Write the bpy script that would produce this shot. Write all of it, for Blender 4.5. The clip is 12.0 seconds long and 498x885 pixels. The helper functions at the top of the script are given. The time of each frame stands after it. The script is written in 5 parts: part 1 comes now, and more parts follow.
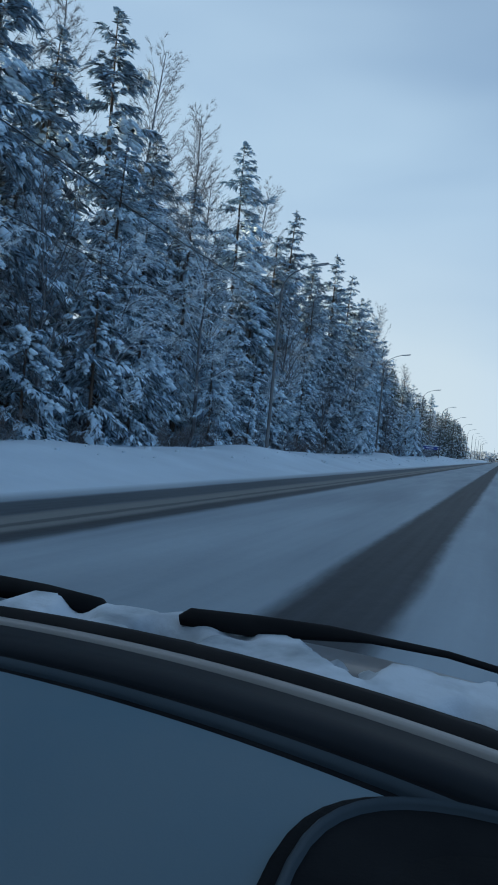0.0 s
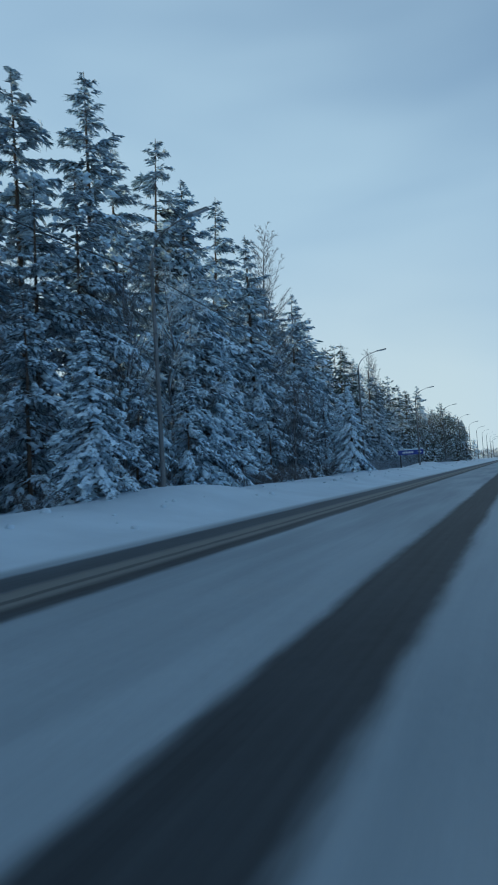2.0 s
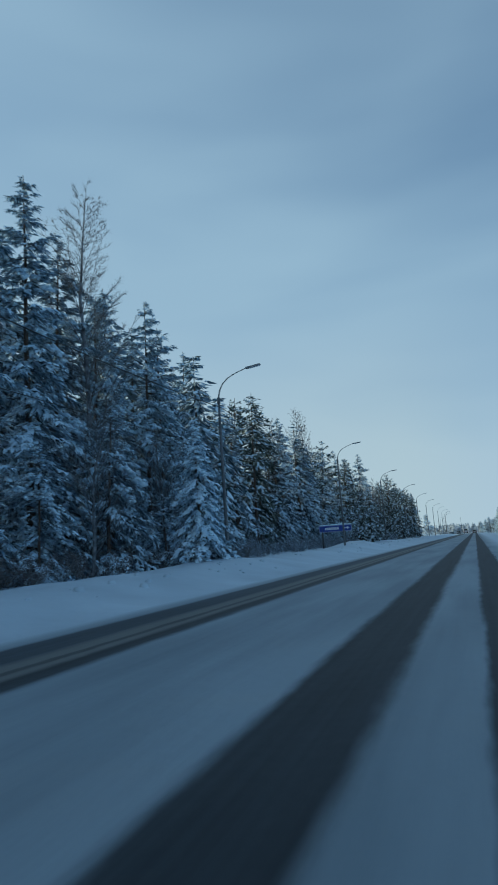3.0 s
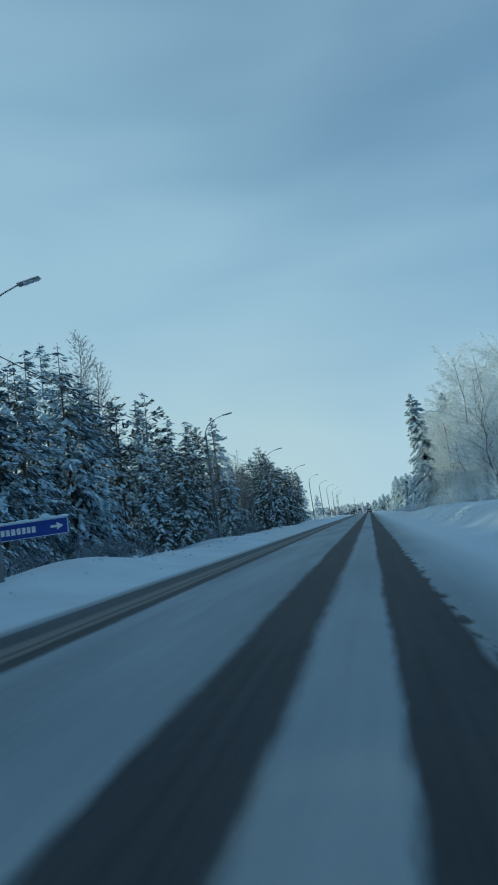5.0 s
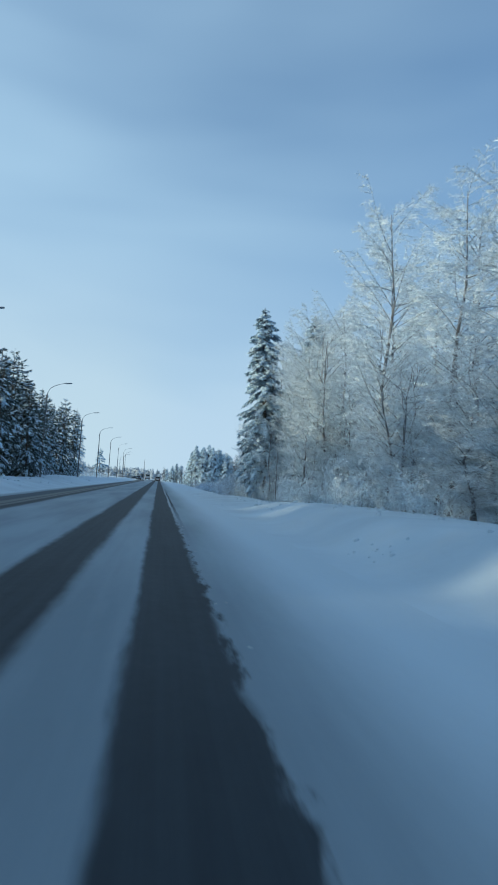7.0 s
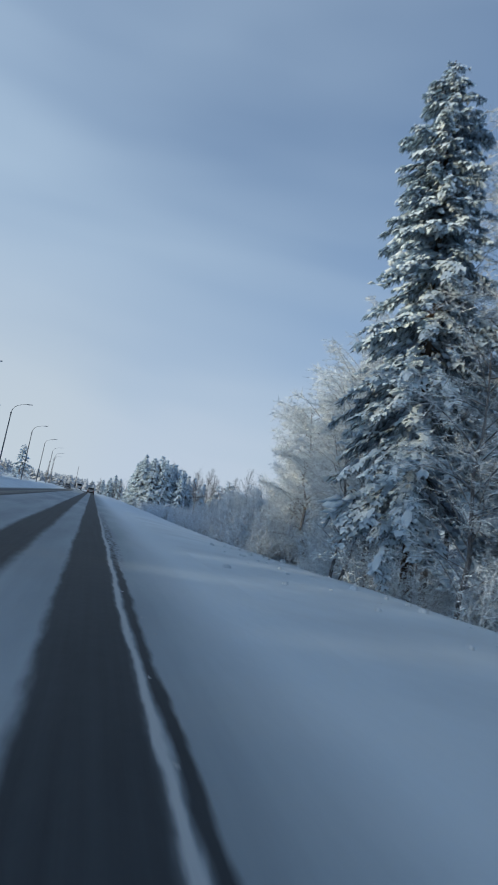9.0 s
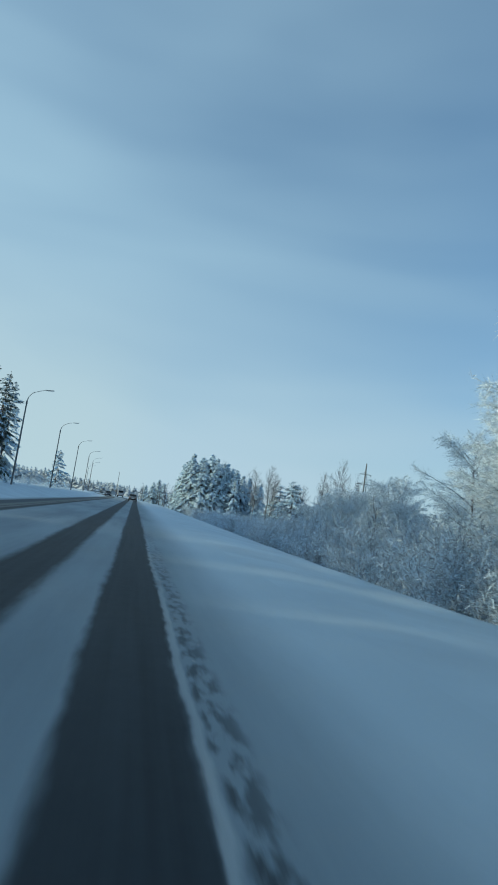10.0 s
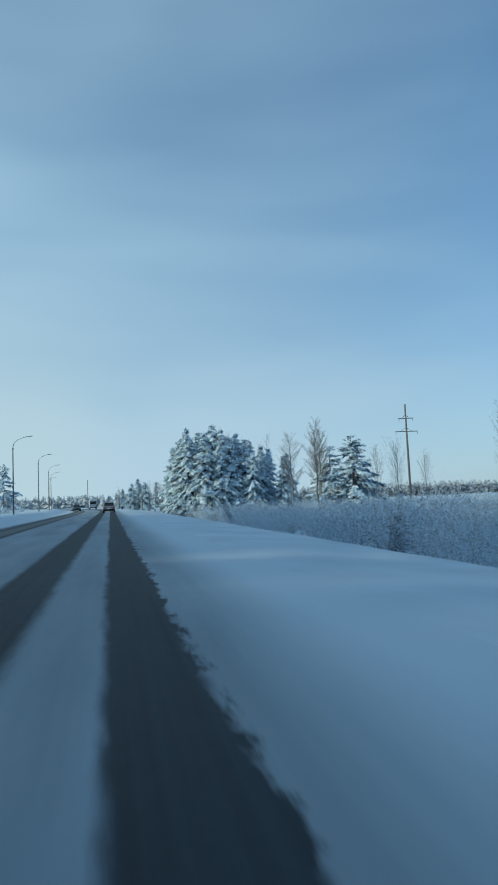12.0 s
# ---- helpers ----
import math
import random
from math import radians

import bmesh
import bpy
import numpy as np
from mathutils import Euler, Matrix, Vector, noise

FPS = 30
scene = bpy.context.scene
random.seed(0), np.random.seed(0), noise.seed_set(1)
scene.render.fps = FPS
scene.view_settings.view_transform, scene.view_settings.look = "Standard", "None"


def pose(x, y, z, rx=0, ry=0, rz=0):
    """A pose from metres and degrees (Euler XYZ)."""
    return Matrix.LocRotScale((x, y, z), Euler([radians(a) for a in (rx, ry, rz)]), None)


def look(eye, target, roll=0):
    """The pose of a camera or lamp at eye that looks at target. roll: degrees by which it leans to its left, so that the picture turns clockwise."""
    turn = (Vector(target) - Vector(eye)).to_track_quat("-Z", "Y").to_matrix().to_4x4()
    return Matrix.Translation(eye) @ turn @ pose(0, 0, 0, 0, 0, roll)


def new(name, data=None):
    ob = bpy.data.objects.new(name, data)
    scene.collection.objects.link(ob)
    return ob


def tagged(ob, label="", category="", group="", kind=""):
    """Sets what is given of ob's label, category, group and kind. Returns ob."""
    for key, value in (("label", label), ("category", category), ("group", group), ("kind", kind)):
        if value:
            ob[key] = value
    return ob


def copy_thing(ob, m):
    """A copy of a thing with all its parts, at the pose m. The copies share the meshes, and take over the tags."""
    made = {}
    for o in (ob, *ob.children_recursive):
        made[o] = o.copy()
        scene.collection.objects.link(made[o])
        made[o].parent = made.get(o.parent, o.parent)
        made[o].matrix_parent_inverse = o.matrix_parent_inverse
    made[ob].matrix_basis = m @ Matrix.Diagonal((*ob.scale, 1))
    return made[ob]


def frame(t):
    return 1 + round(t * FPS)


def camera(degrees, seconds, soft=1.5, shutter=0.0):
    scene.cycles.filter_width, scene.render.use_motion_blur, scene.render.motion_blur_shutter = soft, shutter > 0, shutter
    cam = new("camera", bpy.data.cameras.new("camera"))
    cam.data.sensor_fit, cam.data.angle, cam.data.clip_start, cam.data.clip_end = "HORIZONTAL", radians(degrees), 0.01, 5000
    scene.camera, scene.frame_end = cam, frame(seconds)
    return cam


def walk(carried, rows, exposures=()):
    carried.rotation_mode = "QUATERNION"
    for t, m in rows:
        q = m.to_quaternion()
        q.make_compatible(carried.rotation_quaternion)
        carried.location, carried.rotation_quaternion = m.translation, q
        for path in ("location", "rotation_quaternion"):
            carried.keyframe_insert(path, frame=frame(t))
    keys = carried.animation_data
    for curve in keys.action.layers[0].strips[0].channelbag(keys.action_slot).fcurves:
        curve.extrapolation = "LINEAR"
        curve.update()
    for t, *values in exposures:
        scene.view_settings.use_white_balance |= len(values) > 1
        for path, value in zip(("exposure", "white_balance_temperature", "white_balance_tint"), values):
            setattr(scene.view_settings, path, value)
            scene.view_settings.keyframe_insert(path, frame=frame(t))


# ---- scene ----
# ---- camera and its way ----
cam = camera(43.0, 12.0, soft=1.8, shutter=0.1)
walk(cam, [
    (0.0, pose(0.000, 0.00, 1.2, 89.45, -5.53, 22.14)),
    (0.034, pose(0.000, 0.00, 1.2, 89.45, -5.53, 22.14)),
    (0.5, pose(0.061, 10.06, 1.2, 90.71, -3.44, 34.84)),
    (1.0, pose(0.110, 20.13, 1.2, 92.46, -0.67, 28.31)),
    (1.5, pose(0.113, 30.20, 1.2, 91.18, 1.90, 24.09)),
    (2.0, pose(0.126, 40.31, 1.2, 92.59, 3.51, 23.35)),
    (2.5, pose(0.133, 50.43, 1.2, 98.22, 2.84, 22.16)),
    (3.0, pose(0.157, 60.60, 1.2, 99.30, 3.89, 19.55)),
    (3.2, pose(0.150, 64.66, 1.2, 99.05, 3.68, 18.88)),
    (5.0, pose(0.137, 100.91, 1.2, 97.64, 8.42, 10.85)),
    (5.5, pose(0.139, 110.83, 1.2, 99.08, 9.80, 9.01)),
    (6.0, pose(0.172, 120.71, 1.2, 100.86, 6.51, 1.05)),
    (6.5, pose(0.197, 130.51, 1.2, 96.29, 0.40, -6.24)),
    (6.7, pose(0.224, 134.43, 1.2, 93.56, -1.97, -7.12)),
    (8.3, pose(0.286, 165.57, 1.2, 96.14, -9.23, -13.39)),
    (8.5, pose(0.285, 169.43, 1.2, 98.22, -10.67, -14.95)),
    (9.0, pose(0.269, 179.08, 1.2, 96.91, -10.76, -14.14)),
    (9.5, pose(0.288, 188.70, 1.2, 95.50, -11.17, -12.57)),
    (10.0, pose(0.319, 198.29, 1.2, 96.37, -8.55, -10.32)),
    (10.5, pose(0.298, 207.85, 1.2, 94.90, -7.93, -10.75)),
    (11.0, pose(0.271, 217.41, 1.2, 93.98, -4.33, -8.75)),
    (11.5, pose(0.234, 227.01, 1.2, 96.67, 4.13, -10.57)),
    (12.0, pose(0.211, 236.62, 1.2, 95.03, 2.56, -12.32)),
], exposures=[
    (0.0, -0.12, 5095, 2), (0.3, 0.40, 5420, 9), (0.5, 0.49, 5420, 10), (0.8, 0.35, 5320, 7), (1.0, 0.11, 5270, 5), (1.5, -0.17, 5045, -4), (2.0, -0.22, 4995, -4), (2.5, -0.52, 4845, -5),
    (3.2, -0.53, 4795, -7), (5.0, -0.39, 4720, -13), (6.0, -0.62, 4595, -10), (6.5, -0.30, 4745, -4), (6.7, -0.20, 4770, -3), (8.3, -0.43, 4645, -6), (8.6, -0.43, 4745, -3), (9.0, -0.38, 5170, 7), (9.5, -0.30, 5170, 8),
    (9.9, -0.37, 4820, -7), (10.5, -0.35, 4845, -11), (11.0, -0.32, 4770, -11), (11.5, -0.46, 4570, -9), (12.0, -0.37, 4745, -8),
])

# ---- sky and sun ----
SUN_AZ, SUN_EL = 95.0, 13.3     # degrees to the left of the road's direction, and above the horizon
world = bpy.data.worlds.new("winter_sky")
scene.world = world
world.use_nodes = True
wn, wl = world.node_tree.nodes, world.node_tree.links
sky = wn.new("ShaderNodeTexSky")
sky.sky_type, sky.sun_disc = "NISHITA", False
sky.sun_elevation, sky.sun_rotation = radians(SUN_EL), radians(-SUN_AZ)
sky.air_density, sky.dust_density, sky.ozone_density = 1.0, 0.6, 3.0
coord, place = wn.new("ShaderNodeTexCoord"), wn.new("ShaderNodeMapping")
place.inputs["Scale"].default_value = (1.1, 1.9, 5.0)
place.inputs["Rotation"].default_value = (0.30, 0.16, 0.5)
veil = wn.new("ShaderNodeTexNoise")
veil.inputs["Scale"].default_value, veil.inputs["Detail"].default_value = 1.3, 2.5
veil.inputs["Distortion"].default_value = 0.25
ramp = wn.new("ShaderNodeMapRange")
ramp.inputs["From Min"].default_value, ramp.inputs["From Max"].default_value = 0.35, 0.75
ramp.inputs["To Min"].default_value, ramp.inputs["To Max"].default_value = 0.46, 0.74
mix = wn.new("ShaderNodeMix")
mix.data_type = "RGBA"
# the veil is whiter towards the horizon
pale = wn.new("ShaderNodeMix")
pale.data_type = "RGBA"
pale.inputs["A"].default_value, pale.inputs["B"].default_value = (5.2, 5.1, 4.85, 1), (3.92, 4.28, 4.46, 1)
rise = wn.new("ShaderNodeMapRange")
rise.interpolation_type = "SMOOTHSTEP"
rise.inputs["From Min"].default_value, rise.inputs["From Max"].default_value = -0.02, 0.42
wl.new(coord.outputs["Generated"], place.inputs["Vector"])
wl.new(place.outputs["Vector"], veil.inputs["Vector"])
wl.new(veil.outputs["Fac"], ramp.inputs["Value"])
lift, low, both = wn.new("ShaderNodeSeparateXYZ"), wn.new("ShaderNodeMapRange"), wn.new("ShaderNodeMath")
low.inputs["From Min"].default_value, low.inputs["From Max"].default_value = 0.0, 0.55
low.inputs["To Min"].default_value, low.inputs["To Max"].default_value = 0.55, 0.0
both.operation, both.use_clamp = "ADD", True
wl.new(coord.outputs["Generated"], lift.inputs["Vector"])
wl.new(lift.outputs["Z"], low.inputs["Value"])
wl.new(lift.outputs["Z"], rise.inputs["Value"])
wl.new(rise.outputs["Result"], pale.inputs["Factor"])
wl.new(pale.outputs["Result"], mix.inputs["B"])
# thin haze gathers on the sun's side
glow, sunward = wn.new("ShaderNodeMapRange"), wn.new("ShaderNodeMath")
glow.inputs["From Min"].default_value, glow.inputs["From Max"].default_value = -0.7, 0.8
glow.inputs["To Min"].default_value, glow.inputs["To Max"].default_value = 0.42, -0.46
sunward.operation = "ADD"
wl.new(lift.outputs["X"], glow.inputs["Value"])
wl.new(ramp.outputs["Result"], sunward.inputs[0])
wl.new(glow.outputs["Result"], sunward.inputs[1])
wl.new(sunward.outputs[0], both.inputs[0])
wl.new(low.outputs["Result"], both.inputs[1])
wl.new(both.outputs[0], mix.inputs["Factor"])
wl.new(sky.outputs["Color"], mix.inputs["A"])
# a warm bank of haze low over the horizon, ahead and towards the sun
warm, side, deep, amount = wn.new("ShaderNodeMix"), wn.new("ShaderNodeMapRange"), wn.new("ShaderNodeMapRange"), wn.new("ShaderNodeMath")
warm.data_type, amount.operation = "RGBA", "MULTIPLY"
for node, lo, hi in ((side, 0.07, -0.11), (deep, 0.36, 0.0)):
    node.interpolation_type = "SMOOTHSTEP"
    node.inputs["From Min"].default_value, node.inputs["From Max"].default_value = lo, hi
    node.inputs["To Max"].default_value = 0.84
warm.inputs["B"].default_value = (5.55, 5.3, 4.6, 1)
wl.new(lift.outputs["X"], side.inputs["Value"])
wl.new(lift.outputs["Z"], deep.inputs["Value"])
wl.new(side.outputs["Result"], amount.inputs[0])
wl.new(deep.outputs["Result"], amount.inputs[1])
wl.new(amount.outputs[0], warm.inputs["Factor"])
wl.new(mix.outputs["Result"], warm.inputs["A"])
wl.new(warm.outputs["Result"], wn["Background"].inputs["Color"])
wn["Background"].inputs["Strength"].default_value = 0.15

sun = new("sun", bpy.data.lights.new("sun", "SUN"))
sun.data.energy, sun.data.angle, sun.data.color = 5.0, radians(2.0), (1.0, 0.73, 0.40)
sun.matrix_world = look((-math.sin(radians(SUN_AZ)) * 100, math.cos(radians(SUN_AZ)) * 100, math.tan(radians(SUN_EL)) * 100), (0, 0, 0))

# ---- materials ----
def material(name, base, rough=0.6, other=None, scale=3.0, spread=(0.35, 0.65), bump=0.0, bump_scale=20.0, metal=0.0, per_object=0.0, per_piece=False):
    """A procedural surface: two colours mixed by noise at two scales, with relief, and a shift from object to object."""
    m = bpy.data.materials.new(name)
    m.use_nodes = True
    n, l = m.node_tree.nodes, m.node_tree.links
    b = n["Principled BSDF"]
    b.inputs["Roughness"].default_value, b.inputs["Metallic"].default_value = rough, metal
    where = n.new("ShaderNodeTexCoord")
    big = n.new("ShaderNodeTexNoise")
    big.inputs["Scale"].default_value, big.inputs["Detail"].default_value = scale, 6.0
    l.new(where.outputs["Object"], big.inputs["Vector"])
    rng = n.new("ShaderNodeMapRange")
    rng.inputs["From Min"].default_value, rng.inputs["From Max"].default_value = spread
    if per_piece:
        geo = n.new("ShaderNodeNewGeometry")
        l.new(geo.outputs["Random Per Island"], rng.inputs["Value"])
    else:
        l.new(big.outputs["Fac"], rng.inputs["Value"])
    mx = n.new("ShaderNodeMix")
    mx.data_type = "RGBA"
    mx.inputs["A"].default_value = (*base, 1)
    mx.inputs["B"].default_value = (*(other or base), 1)
    l.new(rng.outputs["Result"], mx.inputs["Factor"])
    out = mx.outputs["Result"]
    if per_object:
        info, hsv, vary = n.new("ShaderNodeObjectInfo"), n.new("ShaderNodeHueSaturation"), n.new("ShaderNodeMapRange")
        vary.inputs["To Min"].default_value, vary.inputs["To Max"].default_value = 1 - per_object, 1 + per_object
        l.new(info.outputs["Random"], vary.inputs["Value"])
        l.new(vary.outputs["Result"], hsv.inputs["Value"])
        l.new(out, hsv.inputs["Color"])
        out = hsv.outputs["Color"]
    l.new(out, b.inputs["Base Color"])
    if bump:
        fine, bp = n.new("ShaderNodeTexNoise"), n.new("ShaderNodeBump")
        fine.inputs["Scale"].default_value, fine.inputs["Detail"].default_value = bump_scale, 5.0
        bp.inputs["Strength"].default_value, bp.inputs["Distance"].default_value = bump, 0.05
        l.new(where.outputs["Object"], fine.inputs["Vector"])
        l.new(fine.outputs["Fac"], bp.inputs["Height"])
        l.new(bp.outputs["Normal"], b.inputs["Normal"])
    return m


SNOW = material("snow", (0.61, 0.69, 0.77), 0.75, (0.495, 0.565, 0.64), 0.35, (0.3, 0.7), 0.5, 1.6)
BOUGH_SNOW = material("bough_snow", (0.76, 0.88, 0.98), 0.7, (0.62, 0.74, 0.86), 2.0, (0.0, 1.0), per_object=0.10, per_piece=True)
SLUSHY_SNOW = material("old_snow", (0.56, 0.60, 0.65), 0.8, (0.26, 0.29, 0.32), 9.0, (0.45, 0.70), 0.15, 18.0)
CLOD = material("dirty_snow", (0.42, 0.44, 0.46), 0.85, (0.25, 0.26, 0.27), 3.0, (0.0, 1.0), per_piece=True)
NEEDLES = material("needles", (0.058, 0.098, 0.125), 0.6, (0.43, 0.53, 0.63), 2.2, (0.14, 1.02), per_object=0.30, per_piece=True)
PINE_NEEDLES = material("pine_needles", (0.03, 0.05, 0.038), 0.6, (0.17, 0.20, 0.19), 2.2, (0.25, 1.15), per_object=0.15, per_piece=True)
BARK = material("bark", (0.075, 0.055, 0.042), 0.9, (0.14, 0.105, 0.08), 5.0, (0.4, 0.7), 0.6, 18.0)
GREY_BARK = material("grey_bark", (0.085, 0.088, 0.096), 0.85, (0.27, 0.28, 0.30), 3.0, (0.4, 0.65), 0.5, 14.0)
FROST = material("frost", (0.86, 0.93, 0.98), 0.7, (0.20, 0.225, 0.27), 1.5, (0.40, 1.15), per_object=0.08, per_piece=True)
THICKET = material("frosted_bush", (0.74, 0.84, 0.95), 0.75, (0.15, 0.175, 0.22), 1.5, (0.22, 1.05), per_piece=True)
BRUSH = material("snow_dusted_brush", (0.42, 0.48, 0.56), 0.8, (0.055, 0.06, 0.07), 1.5, (0.05, 0.9), per_piece=True)
TWIGS = material("twigs", (0.10, 0.088, 0.084), 0.85, (0.22, 0.22, 0.23), 0.9, (0.35, 0.65), per_object=0.12)
POLE_METAL = material("galvanised_steel", (0.075, 0.08, 0.085), 0.55, (0.05, 0.052, 0.055), 4.0, bump=0.1, metal=0.4)
LAMP_POLE = material("weathered_pole_steel", (0.17, 0.18, 0.195), 0.6, (0.10, 0.105, 0.11), 1.2, bump=0.15, metal=0.2)
LAMP_CASE = material("lamp_case", (0.28, 0.29, 0.30), 0.45, (0.2, 0.2, 0.21), 6.0)
CABLE = material("cable", (0.02, 0.02, 0.022), 0.6)
CONCRETE = material("pole_timber", (0.095, 0.09, 0.088), 0.9, (0.15, 0.145, 0.14), 2.0, bump=0.3)
SIGN_BLUE = material("sign_blue", (0.012, 0.035, 0.26), 0.4, (0.018, 0.045, 0.30), 3.0)
SIGN_WHITE = material("sign_white", (0.75, 0.77, 0.8), 0.5, (0.6, 0.63, 0.67), 5.0)
DASH = material("dash_plastic", (0.100, 0.155, 0.200), 0.6, (0.125, 0.170, 0.205), 4.0, bump=0.03, bump_scale=500.0)
DARK_TRIM = material("dark_trim", (0.009, 0.010, 0.012), 0.8, (0.018, 0.019, 0.021), 8.0, bump=0.1, bump_scale=300.0)
RUBBER = material("rubber", (0.012, 0.012, 0.013), 0.75, (0.02, 0.02, 0.021), 9.0, bump=0.02, bump_scale=90.0)
CAR_BLUE = material("car_paint_dark", (0.020, 0.028, 0.045), 0.3, (0.06, 0.065, 0.075), 2.2, (0.5, 0.8))
RIDGE = material("dark_dash_plastic", (0.038, 0.053, 0.068), 0.6, (0.050, 0.064, 0.078), 4.0, bump=0.03, bump_scale=500.0)
EDGE_TRIM = material("edge_trim", (0.26, 0.25, 0.24), 0.4, (0.20, 0.19, 0.185), 5.0)
STRIP = material("smooth_dash_strip", (0.009, 0.0125, 0.018), 0.6, (0.013, 0.017, 0.023), 4.0, bump=0.03, bump_scale=500.0)
CAR_GREY = material("car_paint_grey", (0.15, 0.165, 0.18), 0.3, (0.30, 0.32, 0.34), 2.2, (0.45, 0.8))
CAR_WHITE = material("van_paint", (0.5, 0.52, 0.55), 0.4, (0.4, 0.41, 0.43), 2.2)
CAR_GLASS = material("car_glass", (0.012, 0.014, 0.017), 0.08, (0.02, 0.022, 0.026), 3.0)
TAIL_RED = material("tail_red", (0.22, 0.012, 0.012), 0.3, (0.16, 0.01, 0.01), 6.0)
LIGHT_CLEAR = material("lamp_glass", (0.6, 0.62, 0.65), 0.2, (0.5, 0.5, 0.52), 6.0)
# pale grey-blue because the haze over distance is put into the colour
HAZED_WOOD = material("hazed_wood", (0.38, 0.42, 0.47), 0.9, (0.62, 0.66, 0.71), 0.25, (0.0, 1.0), per_piece=True)
for matt, gloss in ((RIDGE, 0.12), (DARK_TRIM, 0.03), (RUBBER, 0.06), (STRIP, 0.12), (DASH, 0.12), (SLUSHY_SNOW, 0.12)):
    matt.node_tree.nodes["Principled BSDF"].inputs["Specular IOR Level"].default_value = gloss
SNOW.node_tree.nodes["Principled BSDF"].inputs["Specular IOR Level"].default_value = 0.25


def road_surface():
    """Packed snow, worn down to wet asphalt in the wheel tracks, with ragged edges and slush between."""
    m = bpy.data.materials.new("snowy_road")
    m.use_nodes = True
    n, l = m.node_tree.nodes, m.node_tree.links
    b = n["Principled BSDF"]
    b.inputs["Specular IOR Level"].default_value = 0.25
    uv = n.new("ShaderNodeUVMap")
    sep = n.new("ShaderNodeSeparateXYZ")
    l.new(uv.outputs["UV"], sep.inputs["Vector"])

    def noise_of(sx, sy, scale, detail=4.0):
        mp, ns = n.new("ShaderNodeMapping"), n.new("ShaderNodeTexNoise")
        mp.inputs["Scale"].default_value = (sx, sy, 1)
        ns.inputs["Scale"].default_value, ns.inputs["Detail"].default_value = scale, detail
        l.new(uv.outputs["UV"], mp.inputs["Vector"])
        l.new(mp.outputs["Vector"], ns.inputs["Vector"])
        return ns.outputs["Fac"]

    def calc(op, a, c=0.0, d=None):
        k = n.new("ShaderNodeMath")
        k.operation = op
        for i, v in enumerate((a, c) if d is None else (a, c, d)):
            if isinstance(v, float):
                k.inputs[i].default_value = v
            else:
                l.new(v, k.inputs[i])
        return k.outputs[0]

    edge = calc("MULTIPLY", calc("SUBTRACT", noise_of(1, 0.12, 2.0), 0.5), 0.16)
    ragged = calc("MULTIPLY", calc("SUBTRACT", noise_of(1, 0.22, 8.0), 0.5), 0.09)
    x = calc("ADD", calc("ADD", sep.outputs["X"], edge), ragged)

    def strip(lo, hi, soft):
        up = n.new("ShaderNodeMapRange")
        up.interpolation_type = "SMOOTHSTEP"
        up.inputs["From Min"].default_value, up.inputs["From Max"].default_value = lo - soft, lo + soft
        dn = n.new("ShaderNodeMapRange")
        dn.interpolation_type = "SMOOTHSTEP"
        dn.inputs["From Min"].default_value, dn.inputs["From Max"].default_value = hi - soft, hi + soft
        dn.inputs["To Min"].default_value, dn.inputs["To Max"].default_value = 1.0, 0.0
        l.new(x, up.inputs["Value"])
        l.new(x, dn.inputs["Value"])
        return calc("MULTIPLY", up.outputs[0], dn.outputs[0])

    worn = strip(-1.41, -0.585, 0.10)
    for lo, hi, soft, power in ((-6.09, -5.20, 0.13, 0.86), (-4.50, -4.08, 0.11, 0.92), (-4.84, -4.70, 0.035, 0.60)):
        worn = calc("MAXIMUM", worn, calc("MULTIPLY", strip(lo, hi, soft), power))
    # a stretch where the painted edge line lies bare
    stretch = n.new("ShaderNodeMapRange")
    stretch.interpolation_type = "SMOOTHSTEP"
    stretch.inputs["From Min"].default_value, stretch.inputs["From Max"].default_value = 150.0, 172.0
    stop = n.new("ShaderNodeMapRange")
    stop.interpolation_type = "SMOOTHSTEP"
    stop.inputs["From Min"].default_value, stop.inputs["From Max"].default_value = 192.0, 225.0
    stop.inputs["To Min"].default_value, stop.inputs["To Max"].default_value = 1.0, 0.0
    l.new(sep.outputs["Y"], stretch.inputs["Value"])
    l.new(sep.outputs["Y"], stop.inputs["Value"])
    painted = calc("MULTIPLY", stretch.outputs[0], stop.outputs[0])
    unpainted = calc("SUBTRACT", 1.0, painted)
    # the kerb-side track: its outer edge frays into clods and short crosswise tongues
    tongue = n.new("ShaderNodeMapRange")
    tongue.inputs["From Min"].default_value, tongue.inputs["From Max"].default_value = 0.46, 0.66
    tongue.inputs["To Max"].default_value = -0.10
    l.new(noise_of(1.8, 0.42, 4.0, 5.0), tongue.inputs["Value"])
    plain_x = x
    x = calc("ADD", plain_x, calc("MULTIPLY", calc("MULTIPLY", tongue.outputs[0], unpainted), strip(0.6, 1.3, 0.1)))
    worn = calc("MAXIMUM", worn, strip(0.125, 0.805, 0.055))
    x = plain_x
    # further on the bare strip breaks up into patches
    breaks, patch = n.new("ShaderNodeMapRange"), n.new("ShaderNodeMapRange")
    breaks.inputs["From Min"].default_value, breaks.inputs["From Max"].default_value = 189.0, 195.0
    patch.inputs["From Min"].default_value, patch.inputs["From Max"].default_value = 0.44, 0.58
    l.new(sep.outputs["Y"], breaks.inputs["Value"])
    l.new(noise_of(1, 0.3, 9.0), patch.inputs["Value"])
    whole = calc("SUBTRACT", 1.0, calc("MULTIPLY", breaks.outputs[0], calc("SUBTRACT", 1.0, patch.outputs[0])))
    bare = calc("MULTIPLY", strip(0.885, 0.985, 0.03), whole)
